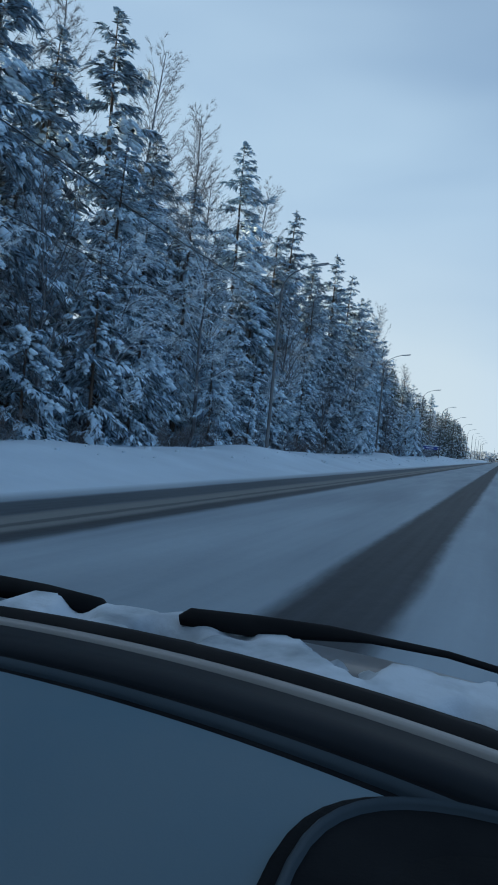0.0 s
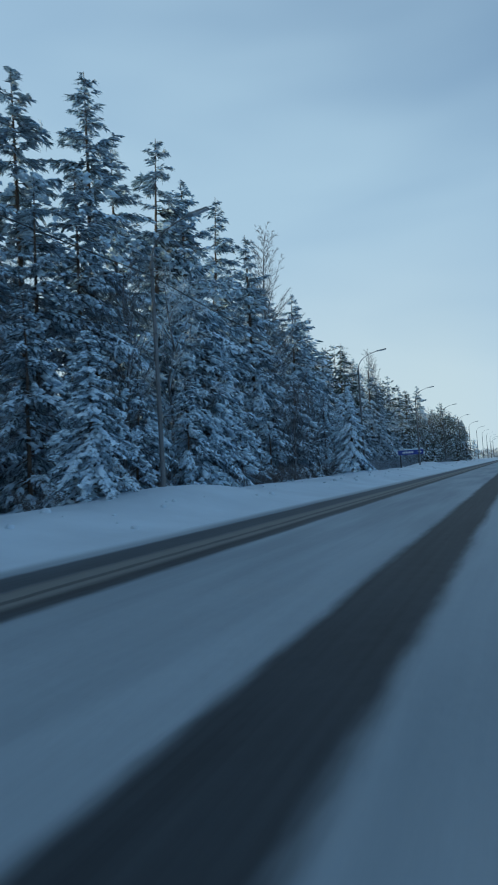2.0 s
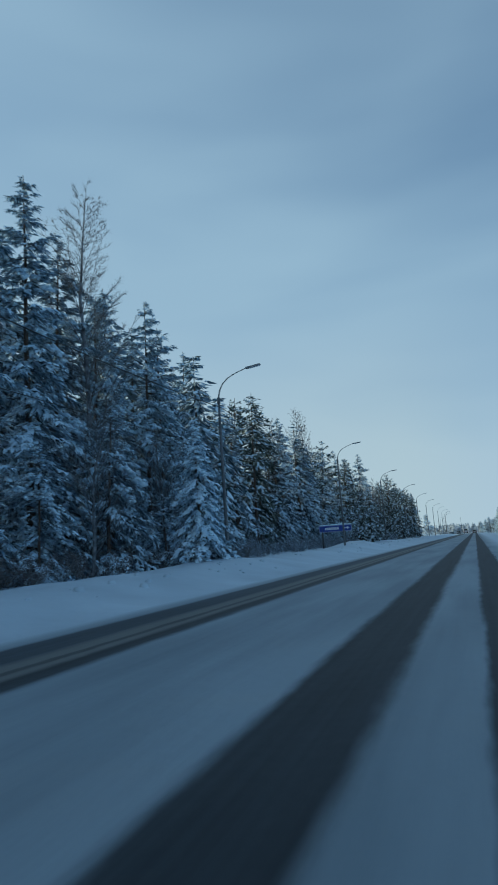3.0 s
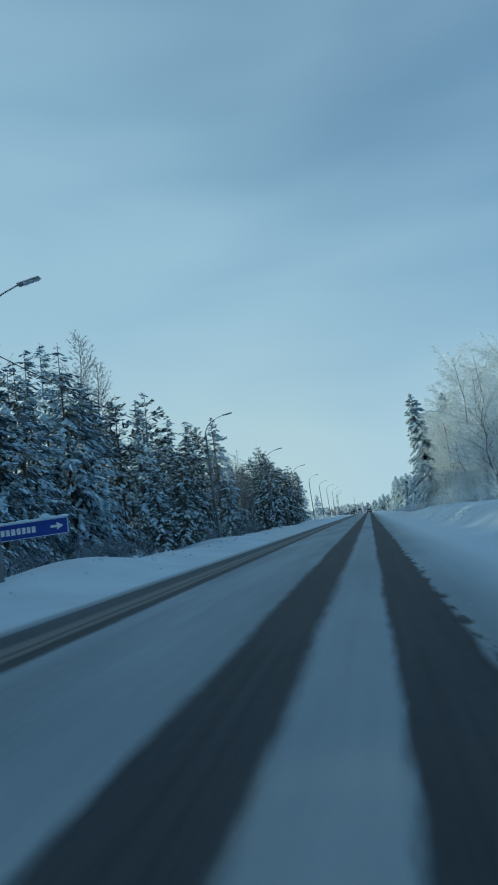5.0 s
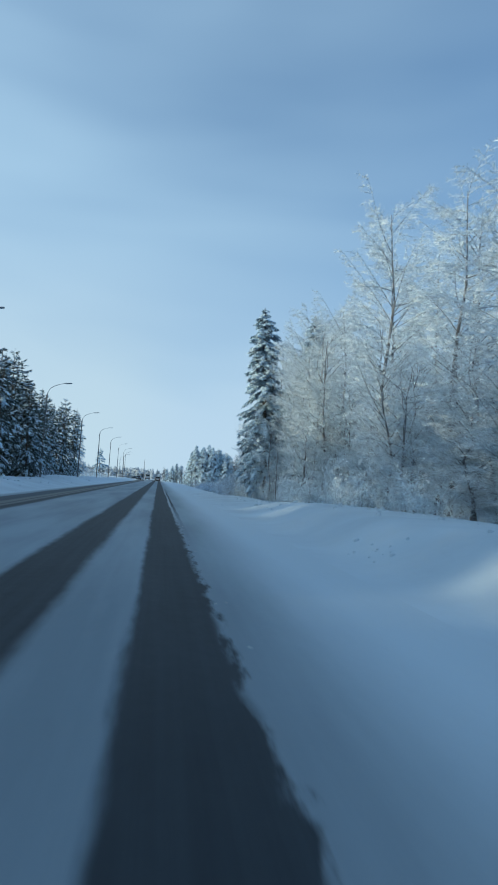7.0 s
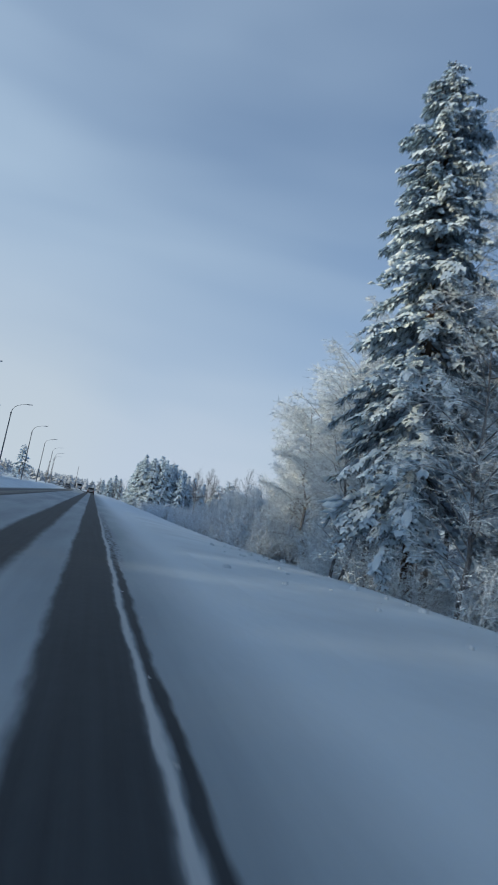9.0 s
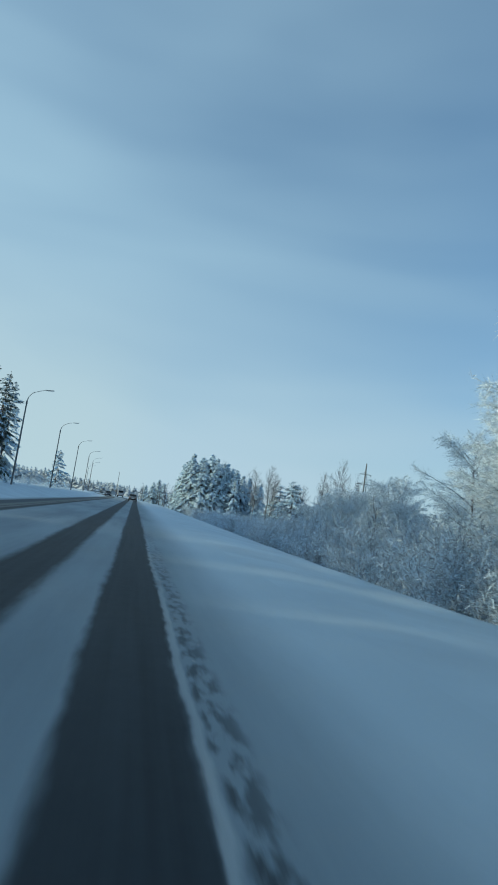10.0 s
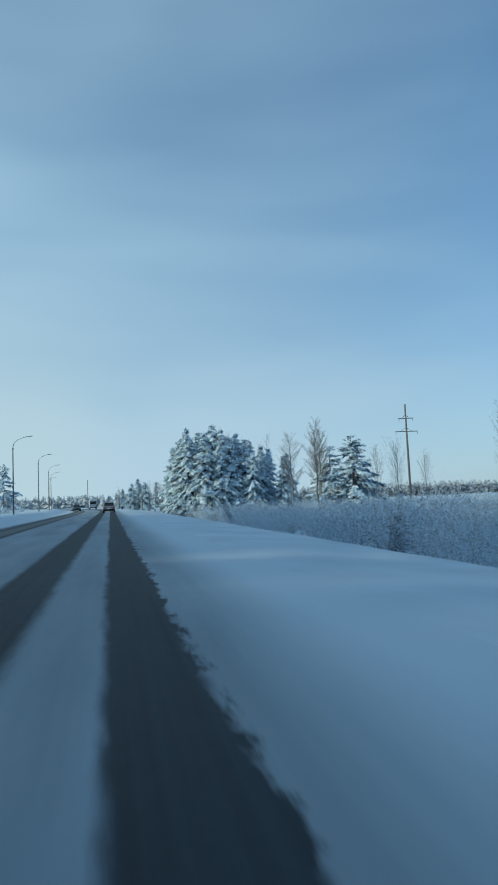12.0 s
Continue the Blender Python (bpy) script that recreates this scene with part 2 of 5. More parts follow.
    bare = calc("MAXIMUM", bare, calc("MULTIPLY", strip(0.90, 1.09, 0.06), calc("MULTIPLY", calc("MULTIPLY", breaks.outputs[0], patch.outputs[0]), 0.8)))
    worn = calc("MAXIMUM", worn, calc("MULTIPLY", bare, painted))
    streak = n.new("ShaderNodeMapRange")
    streak.inputs["From Min"].default_value, streak.inputs["From Max"].default_value = 0.25, 0.75
    streak.inputs["To Min"].default_value, streak.inputs["To Max"].default_value = 0.93, 1.0
    l.new(noise_of(2.5, 0.05, 4.0), streak.inputs["Value"])
    worn = calc("MULTIPLY", worn, streak.outputs[0])
    slush = strip(-5.25, -4.25, 0.12)

    snow_mix = n.new("ShaderNodeMix")
    snow_mix.data_type = "RGBA"
    snow_mix.inputs["A"].default_value, snow_mix.inputs["B"].default_value = (0.30, 0.35, 0.40, 1), (0.21, 0.25, 0.29, 1)
    tone = n.new("ShaderNodeMapRange")
    tone.inputs["From Min"].default_value, tone.inputs["From Max"].default_value = 0.38, 0.64
    l.new(calc("ADD", calc("MULTIPLY", noise_of(1, 0.12, 0.9, 6.0), 0.88), calc("MULTIPLY", noise_of(4, 0.10, 2.0, 6.0), 0.12)), tone.inputs["Value"])
    l.new(tone.outputs[0], snow_mix.inputs["Factor"])
    clean = n.new("ShaderNodeMix")      # cleaner snow towards the shoulders
    clean.data_type = "RGBA"
    clean.inputs["B"].default_value = (0.55, 0.625, 0.70, 1)
    far_right, far_left = n.new("ShaderNodeMapRange"), n.new("ShaderNodeMapRange")
    for node, lo, hi in ((far_right, 0.9, 2.4), (far_left, -6.1, -7.1)):
        node.interpolation_type = "SMOOTHSTEP"
        node.inputs["From Min"].default_value, node.inputs["From Max"].default_value = lo, hi
        l.new(x, node.inputs["Value"])
    l.new(calc("MAXIMUM", far_right.outputs[0], far_left.outputs[0]), clean.inputs["Factor"])
    l.new(snow_mix.outputs["Result"], clean.inputs["A"])
    slushy = n.new("ShaderNodeMix")
    slushy.data_type = "RGBA"
    slushy.inputs["B"].default_value = (0.165, 0.17, 0.165, 1)
    l.new(slush, slushy.inputs["Factor"])
    l.new(clean.outputs["Result"], slushy.inputs["A"])
    tar = n.new("ShaderNodeMix")
    tar.data_type = "RGBA"
    tar.inputs["A"].default_value, tar.inputs["B"].default_value = (0.014, 0.018, 0.024, 1), (0.029, 0.036, 0.046, 1)
    l.new(noise_of(1, 0.3, 2.2, 8.0), tar.inputs["Factor"])
    col = n.new("ShaderNodeMix")
    col.data_type = "RGBA"
    l.new(worn, col.inputs["Factor"])
    l.new(slushy.outputs["Result"], col.inputs["A"])
    l.new(tar.outputs["Result"], col.inputs["B"])
    line = n.new("ShaderNodeMix")
    line.data_type = "RGBA"
    line.inputs["B"].default_value = (0.44, 0.47, 0.50, 1)
    l.new(calc("MULTIPLY", calc("MULTIPLY", strip(0.800, 0.862, 0.02), painted), 0.85), line.inputs["Factor"])
    l.new(col.outputs["Result"], line.inputs["A"])
    l.new(line.outputs["Result"], b.inputs["Base Color"])
    rough = n.new("ShaderNodeMapRange")
    rough.inputs["To Min"].default_value, rough.inputs["To Max"].default_value = 0.75, 0.72
    l.new(worn, rough.inputs["Value"])
    l.new(rough.outputs[0], b.inputs["Roughness"])
    bp = n.new("ShaderNodeBump")
    bp.inputs["Strength"].default_value, bp.inputs["Distance"].default_value = 0.6, 0.02
    height = calc("SUBTRACT", calc("MULTIPLY", noise_of(1, 0.5, 7.0, 6.0), 0.7), worn)
    l.new(height, bp.inputs["Height"])
    l.new(bp.outputs["Normal"], b.inputs["Normal"])
    return m


ROAD = road_surface()

# ---- building helpers ----
rng = np.random.default_rng(7)


def mesh_of(name, verts, faces, mat, smooth=False):
    me = bpy.data.meshes.new(name)
    me.from_pydata([tuple(v) for v in np.asarray(verts, float).tolist()], [], [tuple(f) for f in faces])
    for m in (mat if isinstance(mat, (list, tuple)) else [mat]):
        me.materials.append(m)
    if smooth:
        me.shade_smooth()
    return me


def part(name, bm, mat, parent, label="", smooth=False):
    """Links a bmesh, or a finished mesh, as one object under a thing or a part."""
    if isinstance(bm, bmesh.types.BMesh):
        me = bpy.data.meshes.new(name)
        bm.normal_update()
        bm.to_mesh(me)
        bm.free()
        me.materials.append(mat)
        if smooth:
            me.shade_smooth()
    else:
        me = bm
    ob = new(name, me)
    ob.parent = parent
    return tagged(ob, label)


def thing(name, m, label, category, group="", kind=""):
    ob = new(name)
    ob.matrix_basis = m
    return tagged(ob, label, category, group, kind)


def block(x0, x1, y0, y1, z0, z1, bevel=0.0, segments=1):
    bm = bmesh.new()
    bmesh.ops.create_cube(bm, size=1)
    for v in bm.verts:
        v.co = (x0 + (x1 - x0) * (v.co.x + .5), y0 + (y1 - y0) * (v.co.y + .5), z0 + (z1 - z0) * (v.co.z + .5))
    if bevel:
        bmesh.ops.bevel(bm, geom=bm.edges[:], offset=bevel, segments=segments, affect="EDGES", profile=0.7)
    return bm


def tube(points, radii, sides=8, cap=True):
    """A tapered tube along points."""
    bm = bmesh.new()
    rings = []
    pts = [Vector(p) for p in points]
    for i, p in enumerate(pts):
        d = (pts[min(i + 1, len(pts) - 1)] - pts[max(i - 1, 0)]).normalized()
        a = d.orthogonal().normalized() if abs(d.z) > 0.9 else Vector((0, 0, 1)).cross(d).normalized()
        b = d.cross(a)
        rings.append([bm.verts.new(p + (a * math.cos(k * 2 * math.pi / sides) + b * math.sin(k * 2 * math.pi / sides)) * radii[i]) for k in range(sides)])
    for r, s in zip(rings, rings[1:]):
        for k in range(sides):
            bm.faces.new((r[k], r[(k + 1) % sides], s[(k + 1) % sides], s[k]))
    if cap:
        bm.faces.new(rings[0][::-1])
        bm.faces.new(rings[-1])
    bmesh.ops.recalc_face_normals(bm, faces=bm.faces[:])
    return bm


class Heap:
    """Collects triangles of many small pieces for one mesh."""

    def __init__(self):
        self.v, self.f, self.n = [], [], 0

    def add(self, verts, faces):
        self.v.append(np.asarray(verts, float))
        self.f.append(np.asarray(faces, int) + self.n)
        self.n += len(verts)

    def many(self, verts, faces):
        """verts (k, m, 3), the same faces for each of the k pieces."""
        k, m = verts.shape[:2]
        self.v.append(verts.reshape(-1, 3))
        f = np.asarray(faces, int)
        self.f.append((f[None] + (np.arange(k) * m)[:, None, None]).reshape(-1, 3) + self.n)
        self.n += k * m

    def arrays(self):
        return np.concatenate(self.v), np.concatenate(self.f)

    def mesh(self, name, mat, smooth=False):
        v, f = self.arrays()
        return mesh_of(name, v, f.tolist(), mat, smooth)


def unit(a):
    return a / np.maximum(np.linalg.norm(a, axis=-1, keepdims=True), 1e-9)


def sticks(heap, a, b, ra, rb):
    """Three-sided tapered sticks from a to b, all at once."""
    a, b = np.atleast_2d(a), np.atleast_2d(b)
    d = unit(b - a)
    ref = np.where(np.abs(d[:, 2:3]) > 0.9, np.array([[1.0, 0, 0]]), np.array([[0, 0, 1.0]]))
    s = unit(np.cross(d, ref))
    u = np.cross(s, d)
    ra, rb = np.broadcast_to(ra, len(a))[:, None], np.broadcast_to(rb, len(a))[:, None]
    ring = []
    for base, r in ((a, ra), (b, rb)):
        for k in range(3):
            w = k * 2 * math.pi / 3 + 0.5
            ring.append(base + (s * math.cos(w) + u * math.sin(w)) * r)
    v = np.stack(ring, 1)
    heap.many(v, [(0, 1, 4), (0, 4, 3), (1, 2, 5), (1, 5, 4), (2, 0, 3), (2, 3, 5)])


# ---- ground ----
def bend(y):
    """The road swings gently to the left far ahead."""
    return -np.maximum(0.0, np.asarray(y, float) - 335.0) ** 2 / 1500.0


def step(a, b, x):
    s = np.clip((np.asarray(x, float) - a) / (b - a), 0, 1)
    return s * s * (3 - 2 * s)


def rough(x, y, s, seed=0.0):
    """Cheap smooth unevenness from a few waves."""
    x, y = np.asarray(x, float) / s, np.asarray(y, float) / s
    return (np.sin(1.7 * x + 2.3 * y + seed) + np.sin(-2.9 * x + 1.1 * y + 1.3 * seed + 1) + np.sin(0.9 * x - 3.7 * y + 2.1 * seed + 2)
            + np.sin(4.3 * x + 3.1 * y + 0.7 * seed)) / 4


LEFT_PEAKS = ((27.5, 0.26, 3.0), (59.5, 0.36, 3.0), (88.0, 0.25, 3.5), (123.0, 0.45, 4.0), (147.0, 0.25, 4.0), (176.0, 0.2, 5.0), (214.0, 0.25, 6.0))


def ground_z(x, y):
    x, y = np.asarray(x, float), np.asarray(y, float)
    crest = 0.50 + 0.07 * rough(x * 0.3, y, 4.0, 1.0) + 0.05 * rough(x * 0.3, y, 1.6, 4.0)
    for at, high, wide in LEFT_PEAKS:
        crest = crest + high * np.exp(-((y - at) / wide) ** 2)
    rise = step(-7.0, -10.6, x)
    fall = step(-11.2, -15.0, x)
    left = rise * crest - fall * (crest - 0.28)
    high = 0.66 - 0.56 * step(158, 184, y) - 0.33 * step(186, 216, y) + 0.055 * rough(x, y, 2.2, 2.0) * (1 - step(165, 190, y))
    behind = 0.35 - 1.02 * step(165, 200, y) - 0.45 * step(205, 235, y)
    ploughed = 1 - step(150, 178, y)
    up = step(3.5, 6.6 - 1.4 * ploughed, x)
    down = step(7.0 - 0.6 * step(190, 215, y), 11.0, x)
    right = up * high - down * (high - behind)
    wavy = (0.012 * rough(x, y, 0.9, 3.0) + 0.022 * ploughed * rough(x, y, 0.7, 6.0)) * step(3.2, 5.0, x) + 0.03 * rough(x, y, 3.0, 5.0) * (step(3, 6, x) + step(-8, -11, x))
    wild = 0.18 * rough(x, y, 9.0, 8.0) * (step(9, 20, x) + step(-14, -24, x))
    return left + right + wavy + wild


def ground_sheet():
    xs = np.unique(np.round(np.concatenate([np.array([-3000., -1600, -900, -500, -280, -160, -100, -70, -50, -38]), np.arange(-30, -16, 1.0), np.arange(-16, -6.5, 0.3),
                                            np.array([-6.5, -4, -2, 0, 1.4]), np.arange(2.0, 12, 0.3), np.arange(12, 34, 1.0), np.array([40., 52, 70, 100, 160, 280, 500, 900, 1600, 3000])]), 3))
    ys = np.unique(np.round(np.concatenate([np.array([-3000., -1200, -500, -200, -90, -50, -30, -18]), np.arange(-12, 290, 0.9), np.arange(290, 420, 2.0), np.array([430., 450, 480, 520, 580, 660, 800, 1000, 1400, 2000, 3200, 4500])]), 3))
    gx, gy = np.meshgrid(xs, ys)
    z = ground_z(gx, gy)
    z = z - 0.012 * step(-7.5, -7.0, gx) * (1 - step(1.8, 3.0, gx))
    v = np.stack([gx + bend(np.minimum(gy, 700)) * (np.abs(gx) < 200), gy, z], -1).reshape(-1, 3)
    w, h = len(xs), len(ys)
    i = (np.arange(h - 1)[:, None] * w + np.arange(w - 1)[None]).ravel()
    f = np.stack([i, i + 1, i + 1 + w, i + w], 1)
    tagged(new("ground", mesh_of("ground", v, f.tolist(), SNOW, True)), "deep white snow cover with ploughed banks along a road", "ground", kind="structure")


ground_sheet()


def road_sheet():
    xs = np.array([-7.25, -6.4, -5.4, -4.2, -2.8, -1.4, -0.6, 0.15, 0.85, 1.4, 1.8, 2.2, 2.5, 2.8, 3.1, 3.4])
    ys = np.concatenate([np.array([-200., -100, -50]), np.arange(-20, 420, 5.0), np.arange(420, 900, 20.0)])
    gx, gy = np.meshgrid(xs, ys)
    out, shoulder = np.clip((-6.6 - gx) / 0.7, 0, 1), step(1.6, 3.5, gx)
    z = (0.012 - 0.045 * out + 0.015 * np.cos((gx + 2) / 4.0)) * (1 - shoulder) - 0.003 * shoulder
    v = np.stack([gx + bend(np.minimum(gy, 700)), gy, z], -1).reshape(-1, 3)
    w, h = len(xs), len(ys)
    i = (np.arange(h - 1)[:, None] * w + np.arange(w - 1)[None]).ravel()
    f = np.stack([i, i + 1, i + 1 + w, i + w], 1)
    me = mesh_of("road", v, f.tolist(), ROAD, True)
    layer = me.uv_layers.new(name="along")
    flat = np.stack([gx.ravel(), gy.ravel()], 1)
    idx = np.empty(len(me.loops), int)
    me.loops.foreach_get("vertex_index", idx)
    layer.data.foreach_set("uv", flat[idx].ravel())
    tagged(new("road", me), "snow-packed two-lane road with dark wet wheel tracks", "road", kind="structure")


road_sheet()

# ---- trees ----
def conifer(seed, height, radius, low=0.05, density=1.0, snow=0.65, pine=False, clumps=10, size=1.0, edge=False, column=False, taper=0.72, needles=None):
    """Meshes of a snow-laden conifer: trunk with limbs, needle sprays, snow on the boughs.
    edge: a tree of the wood's edge, with fewer boughs on its shaded inner side (-x)."""
    r = np.random.default_rng(seed)
    wood, limbs, green, white = Heap(), Heap(), Heap(), Heap()
    up = np.array([0, 0, 1.0])
    levels = 9
    zs = np.linspace(-0.6, height, levels)
    sway = np.cumsum(r.normal(0, 0.05, (levels, 2)), 0) * (0.5 if not pine else 1.2)
    centre = np.column_stack([sway, zs])
    rad = np.maximum(0.012, 0.010 * height * (1 - np.clip(zs / height, 0, 1)) ** 0.9 + 0.015)
    ring = [centre[j] + rad[j] * np.array([math.cos(a), math.sin(a), 0]) for j in range(levels) for a in np.arange(6) * math.pi / 3]
    wood.add(ring, [t for i in range(levels - 1) for k in range(6) for t in ((6 * i + k, 6 * i + (k + 1) % 6, 6 * i + 6 + (k + 1) % 6), (6 * i + k, 6 * i + 6 + (k + 1) % 6, 6 * i + 6 + k))])
    z = low * height
    lumpy = r.uniform(0.75, 1.2, 40) if not column else r.uniform(0.78, 1.12, 40)
    while z < height - 0.12:
        f = z / height
        count = int(r.integers(4, 7)) if f < 0.6 else int(r.integers(5, 8))
        span = radius * min(1.0, (1 - f) ** taper * min(1.0, 0.25 + (1 - f) / 0.08) * (1.2 if not pine else 1.5) + 0.02) * (0.75 + 0.25 * min(1, f / 0.12)) * lumpy[int(f * 39)]
        for k in range(count):
            length = max(0.20, span * (r.uniform(0.5, 1.2) if not column else r.uniform(0.65, 1.0)))
            a = r.uniform(0, 2 * math.pi)
            out = np.array([math.cos(a), math.sin(a), 0])
            if edge and out[0] < -0.1 and r.random() < (0.35 if column else 0.6):
                continue
            side = np.array([-out[1], out[0], 0])
            rise = (-0.45 + 0.70 * f + (0.30 if pine else 0) if not column else -0.80 + 0.65 * f) + r.normal(0, 0.12)
            sag = 0.34 * (1 - f) + 0.16
            c = np.array([np.interp(z, zs, centre[:, 0]), np.interp(z, zs, centre[:, 1]), z + r.uniform(-0.2, 0.2)])
            curl = r.normal(0, 0.15)

            def at(s):
                s = np.asarray(s)[..., None]
                return c + out * length * s + side * length * curl * s * s + up * length * (rise * s - sag * s * s + 0.12 * s ** 3)

            cuts = at(np.array([0, 0.5, 1.0]))
            thick = 0.010 + 0.010 * length
            if density > 0.3:
                sticks(limbs, cuts[:-1], cuts[1:], np.array([thick, thick * 0.55]), np.array([thick * 0.55, 0.004]))
            # hanging fingers of needles, each with a cap of snow on its outer face
            n = max(2, int(length * (5.6 if column else 7.8) * density + 0.5))
            s = np.repeat(np.linspace(0.14 if not pine else 0.4, 1.0, n), 2)
            m = len(s)
            sign = np.tile([1.0, -1.0], n)
            p = at(s) + r.normal(0, 0.04, (m, 3))
            long = (0.26 + 0.36 * min(1, length / 2) * (1 - 0.45 * s)) * r.uniform(0.55, 1.4, m) * size
            d = unit(out * r.uniform(0.30, 1.0, m)[:, None] + side * (sign * r.uniform(0.0, 0.85, m))[:, None] + up * (r.uniform(-1.6, -0.5, m) if column else r.uniform(-1.3, -0.3, m) * (1 - 0.75 * f * f) if not pine else r.uniform(-0.4, 0.5, m))[:, None])
            face = out * 0.6 + up * 0.9 + side * (sign * 0.3)[:, None] + r.normal(0, 0.3, (m, 3))
            face = unit(face - d * (face * d).sum(1)[:, None])
            across = np.cross(d, face)
            wide = long * r.uniform(0.13, 0.26, m)
            tip = p + d * long[:, None]
            mid = p + d * (long * r.uniform(0.35, 0.6, m))[:, None]
            back = face * (wide * 0.4)[:, None]
            if density > 0.5:       # each finger a spray of three needle-clad twigs
                for turn, root, reach in ((-0.75, 0.35, 0.8), (-0.2, 0.0, 1.12), (0.3, 0.1, 0.95), (0.8, 0.35, 0.8)):
                    point = p + d * (long * reach * r.uniform(0.8, 1.2, m))[:, None] + across * (wide * turn * r.uniform(2.2, 3.8, m))[:, None] - back * abs(turn) + r.normal(0, 0.02, (m, 3))
                    foot = p + d * (long * root)[:, None] + across * (wide * turn * 0.5)[:, None]
                    half = across * (wide * 0.38)[:, None] + face * (wide * r.normal(0, 0.25, m))[:, None]
                    green.many(np.stack([foot - half, foot + half, point], 1), [(0, 1, 2)])
            else:
                green.many(np.stack([p, mid + across * wide[:, None] - back, tip, mid - across * wide[:, None] - back], 1), [(0, 1, 2), (0, 2, 3)])
            keep = r.random(m) < snow
            if keep.any():
                w = (wide[keep] * r.uniform(0.75, 1.2, keep.sum()) * (1.3 if column else 1.0))[:, None]
                fc, ac, bk = face[keep], across[keep], back[keep]
                lift = fc * (0.02 + 0.10 * w)
                q, t, md = p[keep] + lift, tip[keep] * 0.95 + p[keep] * 0.05 + lift, mid[keep] + lift
                if density > 0.5:   # two or three slim ridges of snow along the twigs
                    many = len(q)
                    for lean_to, share in ((-0.55, 0.9), (0.45, 1.1)):
                        slim = w * r.uniform(0.5, 1.05, (many, 1)) * (1.2 if column else 1.0)
                        end = q + (t - q) * (share * r.uniform(0.7, 1.1, (many, 1))) + ac * (w * lean_to * 2.0) - bk * abs(lean_to)
                        start = q + ac * (w * lean_to * 0.4) + (t - q) * r.uniform(0.0, 0.3, (many, 1))
                        hip = start * 0.5 + end * 0.5 + fc * slim * 0.5
                        white.many(np.stack([start, hip + ac * slim, end, hip - ac * slim], 1), [(0, 1, 2), (0, 2, 3)])
                else:
                    white.many(np.stack([q, md + ac * w - bk, t, md - ac * w - bk], 1), [(0, 1, 2), (0, 2, 3)])
            # rounded pads of snow on the bough
            pads = int(length * (3.2 if column else 2.2) * min(1.0, density) + r.random()) if density > 0.3 else 0
            for j in range(pads):
                t = r.uniform(0.3, 1.0)
                o = at(t) + up * 0.03 + r.normal(0, 0.05, 3)
                g = r.uniform(0.07, 0.17) * (0.7 + 0.3 * size)
                ang = np.arange(6) * math.pi / 3 + r.random()
                rim = o + out * (np.cos(ang) * g * 1.7)[:, None] + side * (np.sin(ang) * g)[:, None] + up * ((rise - 2 * sag * t) * np.cos(ang) * g * 1.5 - 0.3 * g)[:, None]
                white.add(np.vstack([rim, o + up * g * 0.55]), [(i, (i + 1) % 6, 6) for i in range(6)])
        z += (0.30 + 0.26 * (1 - f)) * (1.0 if column else 1.4) * r.uniform(0.7, 1.3) / max(0.55, density) ** 0.5 * (1.5 if pine else 1)
    # heavy cushions of snow that bend single boughs
    for k in range(clumps):
        f = r.uniform(0.08, 0.75)
        a = r.uniform(0, 2 * math.pi) if not edge else r.uniform(-1.8, 1.8)
        far = radius * min(1, (1 - f) * 1.3) * r.uniform(0.70, 1.0)
        c = np.array([math.cos(a) * far, math.sin(a) * far, f * height - far * 0.25])
        g = r.uniform(0.18, 0.50) * (0.85 if column else 1.0) * (1.4 if k % 9 == 0 else 1.0)
        lobes = 13
        for j in range(lobes):
            o = np.array([math.cos(a), math.sin(a), -0.75]) * r.uniform(-1, 1) * g * 1.2 + r.normal(0, 0.22, 3) * g
            e = g * r.uniform(0.18, 0.48)
            reach = np.array([math.cos(a), math.sin(a), -0.9]) * r.uniform(0.5, 1.6)
            oct_ = np.array([[1, 0, 0], [0, 1, 0], [-1, 0, 0], [0, -1, 0], [0, 0, 0.6], [0, 0, -0.5]]) * e + r.normal(0, 0.16 * e, (6, 3))
            oct_ = oct_ + np.outer((oct_ @ reach) / e, reach) * 0.3 * e
            white.add(c + o + oct_, [(0, 1, 4), (1, 2, 4), (2, 3, 4), (3, 0, 4), (1, 0, 5), (2, 1, 5), (3, 2, 5), (0, 3, 5)])
    stem = wood.mesh("trunk", BARK)
    stem["edge"] = edge
    parts = [("trunk", stem), ("crown", green.mesh("crown", needles or (PINE_NEEDLES if pine else NEEDLES))), ("snow_cover", white.mesh("snow_cover", BOUGH_SNOW, True))]
    if limbs.n:
        parts.append(("branchwork", limbs.mesh("branchwork", BARK)))
    return parts


